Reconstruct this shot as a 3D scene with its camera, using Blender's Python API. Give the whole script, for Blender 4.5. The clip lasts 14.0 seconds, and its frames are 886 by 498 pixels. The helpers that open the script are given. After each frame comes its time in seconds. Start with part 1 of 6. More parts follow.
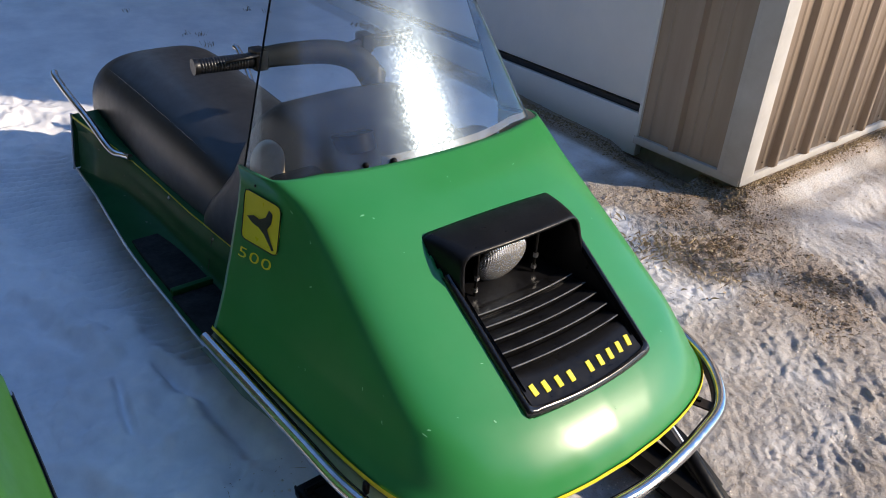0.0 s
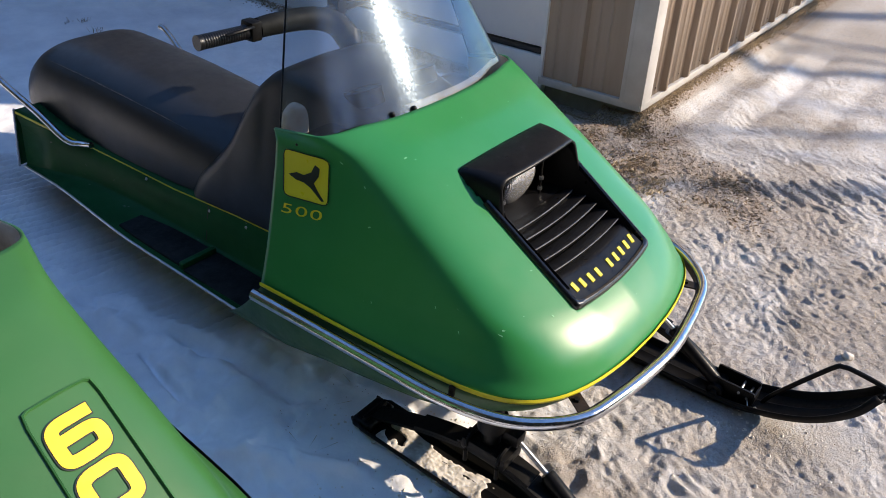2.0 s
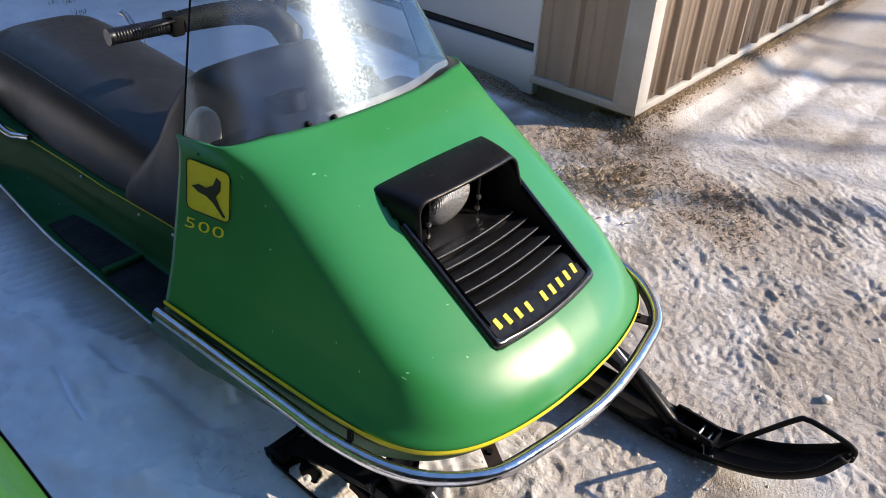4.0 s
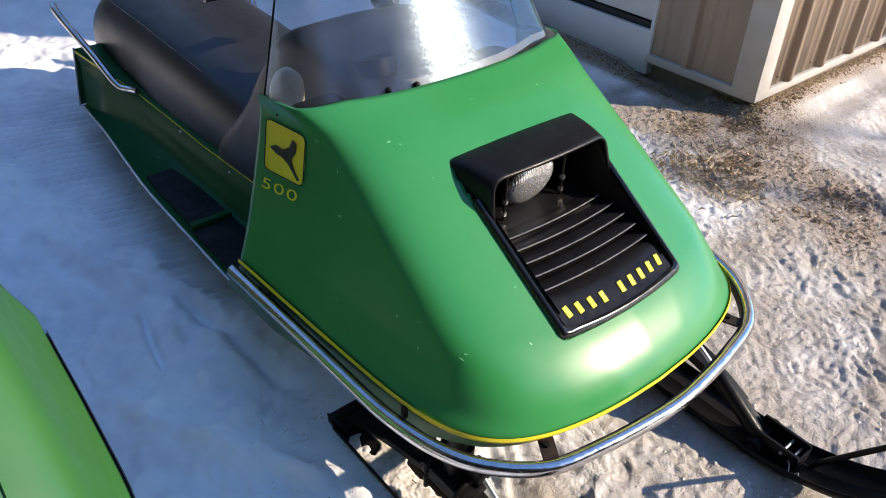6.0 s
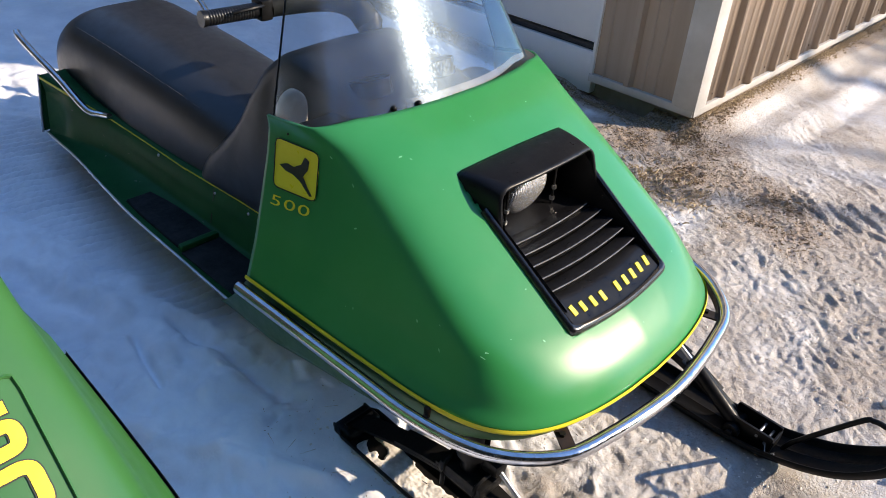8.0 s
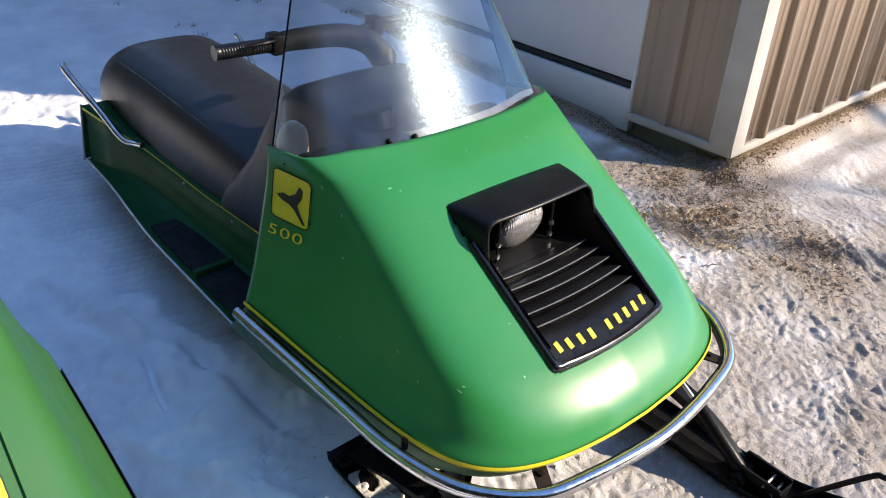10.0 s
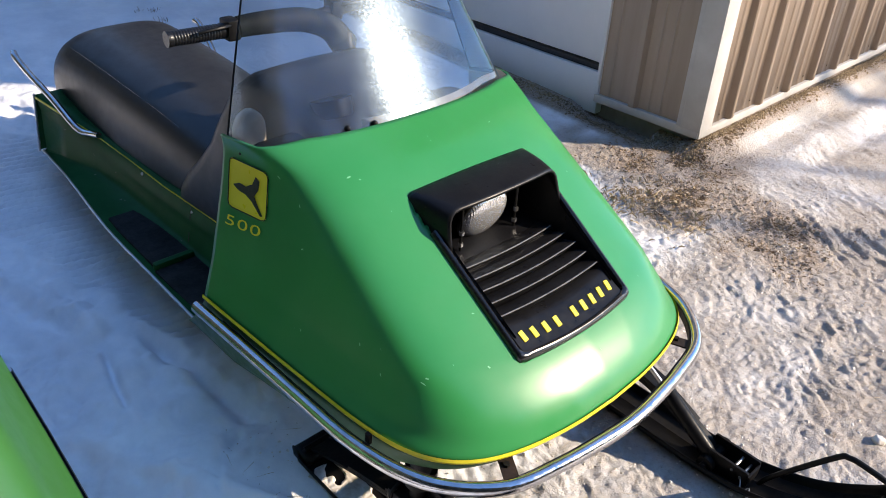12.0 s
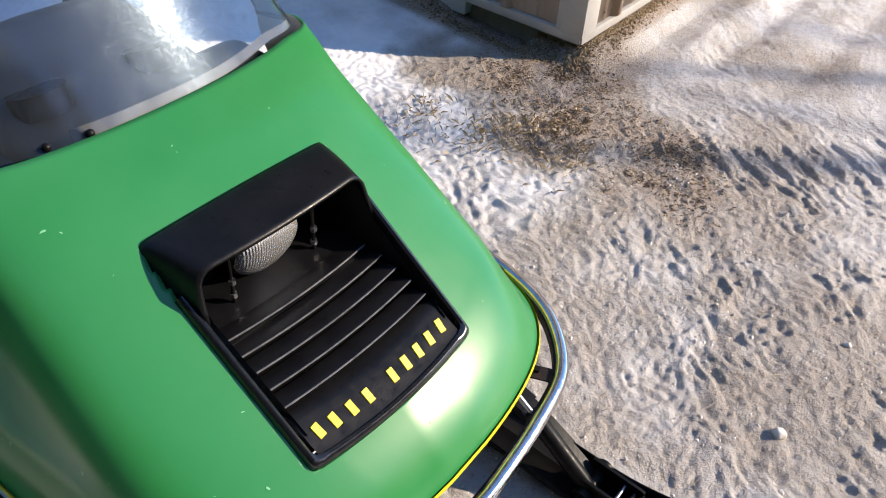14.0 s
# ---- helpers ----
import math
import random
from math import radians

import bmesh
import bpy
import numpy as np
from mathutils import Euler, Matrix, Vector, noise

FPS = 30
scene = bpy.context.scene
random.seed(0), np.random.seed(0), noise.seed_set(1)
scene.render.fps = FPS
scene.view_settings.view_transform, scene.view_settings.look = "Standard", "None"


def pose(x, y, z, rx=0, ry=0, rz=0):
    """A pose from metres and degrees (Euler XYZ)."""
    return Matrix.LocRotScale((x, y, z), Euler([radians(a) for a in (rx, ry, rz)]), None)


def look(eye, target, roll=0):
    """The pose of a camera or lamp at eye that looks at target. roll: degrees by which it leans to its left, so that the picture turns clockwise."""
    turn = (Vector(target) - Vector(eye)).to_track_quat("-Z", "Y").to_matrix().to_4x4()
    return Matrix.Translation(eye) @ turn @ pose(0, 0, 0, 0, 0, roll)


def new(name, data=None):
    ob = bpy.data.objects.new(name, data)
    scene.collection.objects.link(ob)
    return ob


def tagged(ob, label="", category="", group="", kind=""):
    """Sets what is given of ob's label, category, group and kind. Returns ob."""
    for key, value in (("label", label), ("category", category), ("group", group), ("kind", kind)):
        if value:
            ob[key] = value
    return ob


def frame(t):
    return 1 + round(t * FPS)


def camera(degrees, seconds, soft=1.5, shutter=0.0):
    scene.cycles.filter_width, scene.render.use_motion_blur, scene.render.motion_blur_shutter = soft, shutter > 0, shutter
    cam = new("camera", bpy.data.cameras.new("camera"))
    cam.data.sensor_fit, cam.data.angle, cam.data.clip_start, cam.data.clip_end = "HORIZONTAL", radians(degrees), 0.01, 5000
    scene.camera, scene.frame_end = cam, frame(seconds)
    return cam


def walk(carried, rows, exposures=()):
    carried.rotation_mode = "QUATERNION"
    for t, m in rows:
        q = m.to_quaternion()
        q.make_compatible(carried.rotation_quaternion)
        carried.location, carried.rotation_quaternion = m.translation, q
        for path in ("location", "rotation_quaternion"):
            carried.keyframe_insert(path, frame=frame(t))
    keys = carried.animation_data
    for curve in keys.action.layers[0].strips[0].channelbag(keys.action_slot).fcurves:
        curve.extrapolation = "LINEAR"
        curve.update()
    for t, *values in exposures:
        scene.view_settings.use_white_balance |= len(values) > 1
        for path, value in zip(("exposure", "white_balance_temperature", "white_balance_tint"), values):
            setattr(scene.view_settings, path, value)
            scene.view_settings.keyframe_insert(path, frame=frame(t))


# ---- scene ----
cam = camera(57.6, 14.0, soft=0.9)
PATH = [
    (0, (-0.999, -0.681, 1.384), (0.156, 0.609, 0.383), 4.3),
    (0.5, (-1.038, -0.62, 1.375), (0.131, 0.604, 0.31), 3.8),
    (1, (-1.044, -0.526, 1.373), (0.141, 0.646, 0.267), 2.8),
    (1.5, (-1.283, -0.526, 1.382), (0.009, 0.542, 0.291), 2.4),
    (2, (-1.408, -0.558, 1.405), (-0.03, 0.436, 0.351), 2.7),
    (2.2, (-1.428, -0.574, 1.409), (-0.027, 0.407, 0.373), 2.8),
    (4.3, (-1.106, -0.635, 1.392), (0.184, 0.418, 0.283), 4.3),
    (4.5, (-1.125, -0.643, 1.39), (0.144, 0.409, 0.257), 5.0),
    (5, (-1.161, -0.64, 1.389), (0.046, 0.461, 0.234), 4.7),
    (5.5, (-1.098, -0.642, 1.373), (0.035, 0.542, 0.227), 4.0),
    (6, (-1.035, -0.64, 1.368), (0.066, 0.572, 0.219), 2.7),
    (6.5, (-1.059, -0.622, 1.37), (0.06, 0.578, 0.225), 2.5),
    (7, (-1.127, -0.596, 1.375), (0.051, 0.564, 0.25), 3.3),
    (7.5, (-1.19, -0.574, 1.382), (0.043, 0.541, 0.27), 3.9),
    (8, (-1.22, -0.584, 1.386), (0.046, 0.514, 0.293), 4.5),
    (8.2, (-1.238, -0.592, 1.396), (0.032, 0.506, 0.31), 5.0),
    (10.3, (-1.11, -0.7, 1.389), (0.064, 0.557, 0.367), 3.0),
    (10.5, (-1.111, -0.689, 1.391), (0.072, 0.558, 0.367), 2.9),
    (11, (-1.102, -0.683, 1.386), (0.1, 0.54, 0.357), 3.0),
    (11.5, (-1.073, -0.687, 1.383), (0.139, 0.513, 0.338), 3.6),
    (12, (-1.076, -0.689, 1.383), (0.134, 0.503, 0.326), 3.2),
    (12.5, (-1.076, -0.69, 1.388), (0.126, 0.491, 0.311), 1.7),
    (13, (-0.954, -0.717, 1.371), (0.246, 0.399, 0.223), -0.2),
    (13.5, (-0.771, -0.609, 1.349), (0.431, 0.391, 0.103), -0.5),
    (14, (-0.557, -0.483, 1.379), (0.648, 0.415, 0.06), 3.7),
]
walk(cam, [(t, look(eye, target, roll)) for t, eye, target, roll in PATH],
     [(0, 0.40), (1, 0.56), (1.5, 0.62), (2, 0.52), (4.3, 0.69), (6.5, 0.76), (8.2, 0.80), (10.3, 0.78), (12.5, 0.88), (14, 0.58)])

# world, sun and sky
SUN_AZ, SUN_EL = Vector((0.66, -0.75)), radians(27)
world = bpy.data.worlds.new("winter_sky")
scene.world = world
world.use_nodes = True
wn = world.node_tree.nodes
sky = wn.new("ShaderNodeTexSky")
sky.sky_type, sky.sun_disc = "NISHITA", False
sky.sun_elevation, sky.sun_rotation = SUN_EL, math.atan2(SUN_AZ.x, SUN_AZ.y)
sky.altitude, sky.air_density, sky.dust_density, sky.ozone_density = 250, 1.0, 0.0, 6.0
wn["Background"].inputs["Strength"].default_value = 0.225
world.node_tree.links.new(sky.outputs["Color"], wn["Background"].inputs["Color"])
sun = new("sun", bpy.data.lights.new("sun", "SUN"))
sun.data.energy, sun.data.angle, sun.data.color = 5.0, radians(0.55), (1.0, 0.85, 0.665)
sun_dir = Vector((SUN_AZ.x, SUN_AZ.y, math.tan(SUN_EL) * SUN_AZ.length)).normalized()
sun.matrix_world = look(sun_dir * 30, (0, 0, 0))

scene.view_settings.use_white_balance = True
scene.view_settings.white_balance_temperature = 6750
scene.view_settings.white_balance_tint = 11

# the yard rises gently behind the machines
SLOPE = math.atan(0.0465)
M_YARD = Matrix.Translation((0, 0, 0.0046)) @ Matrix.Rotation(SLOPE, 4, "X")


# ---------- materials ----------
def mat(name, base=(0.5, 0.5, 0.5), rough=0.5, metal=0.0, **kw):
    m = bpy.data.materials.new(name)
    m.use_nodes = True
    b = m.node_tree.nodes["Principled BSDF"]
    b.inputs["Base Color"].default_value = (*base, 1)
    b.inputs["Roughness"].default_value = rough
    b.inputs["Metallic"].default_value = metal
    for k, v in kw.items():
        b.inputs[k.replace("_", " ")].default_value = v
    return m


def nodes_of(m):
    t = m.node_tree
    return t.nodes, t.links, t.nodes["Principled BSDF"]


def noise_node(m, scale, detail=4.0, rough=0.6, coords="Object", stretch=None):
    n, l, b = nodes_of(m)
    tc = n.new("ShaderNodeTexCoord")
    src = tc.outputs[coords]
    if stretch:
        mp = n.new("ShaderNodeMapping")
        mp.inputs["Scale"].default_value = stretch
        l.new(src, mp.inputs["Vector"])
        src = mp.outputs["Vector"]
    t = n.new("ShaderNodeTexNoise")
    t.inputs["Scale"].default_value, t.inputs["Detail"].default_value, t.inputs["Roughness"].default_value = scale, detail, rough
    l.new(src, t.inputs["Vector"])
    return t


def ramp(m, src, stops):
    n, l, b = nodes_of(m)
    r = n.new("ShaderNodeValToRGB")
    e = r.color_ramp.elements
    while len(e) < len(stops):
        e.new(0.5)
    for el, (p, c) in zip(e, stops):
        el.position = p
        el.color = (*c, 1) if len(c) == 3 else c
    l.new(src, r.inputs["Fac"])
    return r


def bump(m, src, strength, dist):
    n, l, b = nodes_of(m)
    bp = n.new("ShaderNodeBump")
    bp.inputs["Strength"].default_value, bp.inputs["Distance"].default_value = strength, dist
    l.new(src, bp.inputs["Height"])
    prev = b.inputs["Normal"].links
    if prev:
        l.new(prev[0].from_socket, bp.inputs["Normal"])
    l.new(bp.outputs["Normal"], b.inputs["Normal"])
    return bp


def worn(name, c1, c2, scale, rough, metal=0.0, grain=0.0, grain_scale=200.0, rvar=0.1, stretch=None, **kw):
    """A surface with colour and gloss that vary at a broad scale, and a fine relief."""
    m = mat(name, c1, rough, metal, **kw)
    n, l, b = nodes_of(m)
    t = noise_node(m, scale, 6, 0.62, stretch=stretch)
    r = ramp(m, t.outputs["Fac"], [(0.32, c1), (0.68, c2)])
    l.new(r.outputs["Color"], b.inputs["Base Color"])
    mr = n.new("ShaderNodeMapRange")
    mr.inputs["From Min"].default_value, mr.inputs["From Max"].default_value = 0.3, 0.7
    mr.inputs["To Min"].default_value, mr.inputs["To Max"].default_value = max(0.02, rough - rvar), rough + rvar
    t2 = noise_node(m, scale * 3.7, 5, 0.6)
    l.new(t2.outputs["Fac"], mr.inputs["Value"])
    l.new(mr.outputs["Result"], b.inputs["Roughness"])
    if grain:
        g = noise_node(m, grain_scale, 3, 0.5)
        bump(m, g.outputs["Fac"], grain, 0.002)
    return m


M_GREEN = worn("green_paint", (0.020, 0.204, 0.050), (0.034, 0.232, 0.069), 3.4, 0.34, rvar=0.05, grain=0.012, grain_scale=160, Specular_IOR_Level=0.33, Coat_Weight=0.38, Coat_Roughness=0.16)
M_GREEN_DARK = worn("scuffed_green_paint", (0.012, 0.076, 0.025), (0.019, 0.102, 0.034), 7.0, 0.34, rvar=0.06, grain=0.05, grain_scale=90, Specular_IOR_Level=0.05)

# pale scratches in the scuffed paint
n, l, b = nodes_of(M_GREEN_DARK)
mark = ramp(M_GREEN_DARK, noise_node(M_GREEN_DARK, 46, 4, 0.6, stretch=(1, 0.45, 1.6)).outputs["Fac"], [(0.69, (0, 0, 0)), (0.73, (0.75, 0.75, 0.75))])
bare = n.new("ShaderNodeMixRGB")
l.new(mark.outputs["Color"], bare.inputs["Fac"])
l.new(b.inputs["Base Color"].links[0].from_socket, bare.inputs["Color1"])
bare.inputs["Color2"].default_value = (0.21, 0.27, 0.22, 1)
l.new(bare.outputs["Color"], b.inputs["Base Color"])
M_PAN = worn("dull_olive_green_plastic", (0.030, 0.085, 0.034), (0.060, 0.130, 0.058), 9, 0.42, rvar=0.08, grain=0.06, grain_scale=90, Specular_IOR_Level=0.25)
M_GREEN_BRIGHT = worn("bright_green_paint", (0.030, 0.118, 0.030), (0.036, 0.136, 0.036), 3.0, 0.36, rvar=0.05, grain=0.04, grain_scale=160)
M_YELLOW = worn("yellow_trim", (0.62, 0.56, 0.02), (0.7, 0.62, 0.03), 20, 0.4)
M_DECAL = worn("yellow_decal", (0.80, 0.66, 0.03), (0.85, 0.72, 0.04), 12, 0.35)
M_DIGIT = worn("golden_yellow_decal", (0.80, 0.54, 0.03), (0.86, 0.60, 0.04), 12, 0.4)
M_INK = worn("dark_decal", (0.012, 0.016, 0.012), (0.02, 0.024, 0.018), 30, 0.45)
M_BLACK = worn("black_plastic", (0.004, 0.004, 0.005), (0.009, 0.009, 0.010), 18, 0.36, rvar=0.1, grain=0.12, grain_scale=400, Specular_IOR_Level=0.22)
M_GLOSSBLACK = worn("glossy_black_plastic", (0.007, 0.007, 0.008), (0.012, 0.012, 0.013), 18, 0.2, rvar=0.08, grain=0.02, grain_scale=300, Specular_IOR_Level=0.6)
# Pale grey for the louvre lips: paints the glint on their black plastic.
M_LIP = worn("edge_highlight", (0.06, 0.06, 0.062), (0.16, 0.16, 0.165), 60, 0.28, rvar=0.08, Specular_IOR_Level=0.6)
M_BLACKMETAL = worn("black_painted_steel", (0.004, 0.004, 0.0045), (0.009, 0.0085, 0.008), 24, 0.42, rvar=0.12, grain=0.12, grain_scale=150, Specular_IOR_Level=0.16)
M_VINYL = worn("black_vinyl", (0.012, 0.0132, 0.016), (0.020, 0.0216, 0.0255), 9, 0.38, rvar=0.06, grain=0.04, grain_scale=520, Specular_IOR_Level=0.46)
M_STITCH = worn("worn_grey_thread", (0.010, 0.011, 0.013), (0.085, 0.085, 0.090), 46, 0.6)
M_RUBBER = worn("black_rubber", (0.006, 0.006, 0.007), (0.013, 0.013, 0.0145), 40, 0.36, grain=0.08, grain_scale=300, Specular_IOR_Level=0.4)
M_PAD = worn("scuffed_black_rubber", (0.006, 0.007, 0.007), (0.022, 0.024, 0.024), 22, 0.6, grain=0.3, grain_scale=240, Specular_IOR_Level=0.12)
M_RUSTY = worn("rusty_dark_steel", (0.007, 0.006, 0.0055), (0.028, 0.017, 0.011), 26, 0.6, grain=0.3, grain_scale=140, Specular_IOR_Level=0.2)
M_CHROME = worn("dull_chrome", (0.68, 0.68, 0.69), (0.46, 0.46, 0.475), 34, 0.17, 1.0, rvar=0.09, grain=0.05, grain_scale=260)
M_ALU = worn("dull_aluminium", (0.55, 0.56, 0.58), (0.42, 0.43, 0.45), 30, 0.38, 1.0)
M_STRIP = worn("dusty_grey_strip", (0.07, 0.067, 0.066), (0.16, 0.153, 0.15), 30, 0.6)
# Bare fibreglass inside the hood; pale and warm for the reflection arch too.
M_FIBRE = worn("fibreglass_and_arch", (0.70, 0.53, 0.37), (0.88, 0.75, 0.59), 26, 0.7, grain=0.3, grain_scale=120)
M_WHITE = worn("white_painted_metal", (0.74, 0.76, 0.78), (0.8, 0.81, 0.82), 5, 0.45, grain=0.05, grain_scale=90)
M_TRIM = worn("dusty_white_trim", (0.48, 0.46, 0.43), (0.59, 0.57, 0.545), 7, 0.5, grain=0.05, grain_scale=90)
M_TAN = worn("tan_painted_steel", (0.345, 0.265, 0.20), (0.42, 0.33, 0.255), 2.2, 0.5, stretch=(6, 6, 0.6), grain=0.04)
M_CONCRETE = worn("concrete", (0.22, 0.21, 0.19), (0.32, 0.3, 0.27), 12, 0.85, grain=0.4, grain_scale=90)
M_BARK = worn("bark", (0.07, 0.055, 0.045), (0.13, 0.11, 0.09), 9, 0.9, grain=0.5, grain_scale=40)
M_STONE = mat("brown_gravel", (0.3, 0.2, 0.1), 0.85)
M_GRAVEL = worn("golden_brown_gravel", (0.07, 0.047, 0.027), (0.40, 0.29, 0.16), 90, 0.85, grain=0.3, grain_scale=300)
M_LITTER = worn("dead_leaves", (0.13, 0.086, 0.050), (0.52, 0.39, 0.25), 30, 0.85)
M_STRAW = worn("dry_grass", (0.42, 0.33, 0.21), (0.60, 0.50, 0.36), 30, 0.8)

n, l, b = nodes_of(M_STONE)
island = n.new("ShaderNodeNewGeometry")
tone = ramp(M_STONE, island.outputs["Random Per Island"], [(0.0, (0.10, 0.072, 0.050)), (0.30, (0.20, 0.152, 0.108)), (0.70, (0.34, 0.268, 0.195)), (1.0, (0.47, 0.395, 0.31))])
l.new(tone.outputs["Color"], b.inputs["Base Color"])
bump(M_STONE, noise_node(M_STONE, 300, 3, 0.6).outputs["Fac"], 0.4, 0.002)

M_LENS = mat("headlamp_glass", (0.90, 0.92, 0.95), 0.13, 0.76)
n, l, b = nodes_of(M_LENS)
wv = n.new("ShaderNodeTexWave")
wv.wave_type, wv.bands_direction = "BANDS", "X"
wv.inputs["Scale"].default_value = 76
wv.inputs["Distortion"].default_value = 0.4
tc = n.new("ShaderNodeTexCoord")
l.new(tc.outputs["Object"], wv.inputs["Vector"])
bump(M_LENS, wv.outputs["Fac"], 0.5, 0.0018)


def windshield_material():
    """Clear plastic sheet: see-through, glossy, with fine scratches and dust specks that catch the sun."""
    m = bpy.data.materials.new("scratched_clear_plastic")
    m.use_nodes = True
    n, l = m.node_tree.nodes, m.node_tree.links
    n.remove(n["Principled BSDF"])
    out = n["Material Output"]
    tr = n.new("ShaderNodeBsdfTransparent")
    tr.inputs["Color"].default_value = (0.86, 0.885, 0.91, 1)
    gloss = []
    for r in (0.11, 0.30, 0.46):
        g = n.new("ShaderNodeBsdfGlossy")
        g.inputs["Roughness"].default_value = r
        g.inputs["Color"].default_value = (0.62, 0.80, 1.0, 1)
        gloss.append(g)
    sharp, veil, glint = gloss
    tc = n.new("ShaderNodeTexCoord")

    def cells(scale, stretch, lo, hi):
        mp = n.new("ShaderNodeMapping")
        mp.inputs["Scale"].default_value = stretch
        l.new(tc.outputs["Object"], mp.inputs["Vector"])
        vo = n.new("ShaderNodeTexVoronoi")
        vo.inputs["Scale"].default_value = scale
        l.new(mp.outputs["Vector"], vo.inputs["Vector"])
        mr = n.new("ShaderNodeMapRange")
        mr.inputs["From Min"].default_value, mr.inputs["From Max"].default_value = hi, lo
        l.new(vo.outputs["Distance"], mr.inputs["Value"])
        return mr.outputs["Result"]

    def cloud(scale, lo, hi):
        nz = n.new("ShaderNodeTexNoise")
        nz.inputs["Scale"].default_value, nz.inputs["Detail"].default_value = scale, 4
        l.new(tc.outputs["Object"], nz.inputs["Vector"])
        mr = n.new("ShaderNodeMapRange")
        mr.inputs["From Min"].default_value, mr.inputs["From Max"].default_value = lo, hi
        l.new(nz.outputs["Fac"], mr.inputs["Value"])
        return mr.outputs["Result"]

    def maths(op, a, c):
        mt = n.new("ShaderNodeMath")
        mt.operation = op
        for k, v in enumerate((a, c)):
            if isinstance(v, (int, float)):
                mt.inputs[k].default_value = v
            else:
                l.new(v, mt.inputs[k])
        return mt.outputs[0]
    specks = maths("MULTIPLY", cells(420, (1, 1, 0.45), 0.05, 0.32), cloud(30, 0.42, 0.68))
    strokes = maths("MULTIPLY", cells(190, (1.8, 1.8, 0.14), 0.03, 0.24), cloud(17, 0.42, 0.70))
    marks = maths("MULTIPLY", maths("MAXIMUM", specks, strokes), 0.17)
    film_w = maths("MULTIPLY_ADD", cloud(9, 0.3, 0.7), 0.012)
    film_w.node.inputs[2].default_value = 0.005
    l.new(maths("MULTIPLY_ADD", cloud(150, 0.35, 0.65), 0.08), sharp.inputs["Roughness"])
    sharp.inputs["Roughness"].links[0].from_node.inputs[2].default_value = 0.06
    fr = n.new("ShaderNodeFresnel")
    fr.inputs["IOR"].default_value = 1.46
    dust = n.new("ShaderNodeBsdfDiffuse")
    dust.inputs["Color"].default_value = (0.62, 0.74, 0.86, 1)
    dust_w = maths("MULTIPLY_ADD", cloud(13, 0.35, 0.72), 0.050)
    dust_w.node.inputs[2].default_value = 0.026
    thru = n.new("ShaderNodeBsdfTranslucent")
    thru.inputs["Color"].default_value = (0.66, 0.80, 1.0, 1)
    haze = n.new("ShaderNodeMixShader")
    haze.inputs["Fac"].default_value = 0.6
    l.new(dust.outputs[0], haze.inputs[1])
    l.new(thru.outputs[0], haze.inputs[2])
    m0, m1, m2, m3 = (n.new("ShaderNodeMixShader") for _ in range(4))
    l.new(dust_w, m0.inputs["Fac"])
    l.new(tr.outputs[0], m0.inputs[1])
    l.new(haze.outputs[0], m0.inputs[2])
    l.new(film_w, m1.inputs["Fac"])
    l.new(m0.outputs[0], m1.inputs[1])
    l.new(veil.outputs[0], m1.inputs[2])
    l.new(marks, m2.inputs["Fac"])
    l.new(m1.outputs[0], m2.inputs[1])
    l.new(glint.outputs[0], m2.inputs[2])
    l.new(fr.outputs[0], m3.inputs["Fac"])
    l.new(m2.outputs[0], m3.inputs[1])
    l.new(sharp.outputs[0], m3.inputs[2])
    l.new(m3.outputs[0], out.inputs["Surface"])
    return m


M_SHIELD = windshield_material()


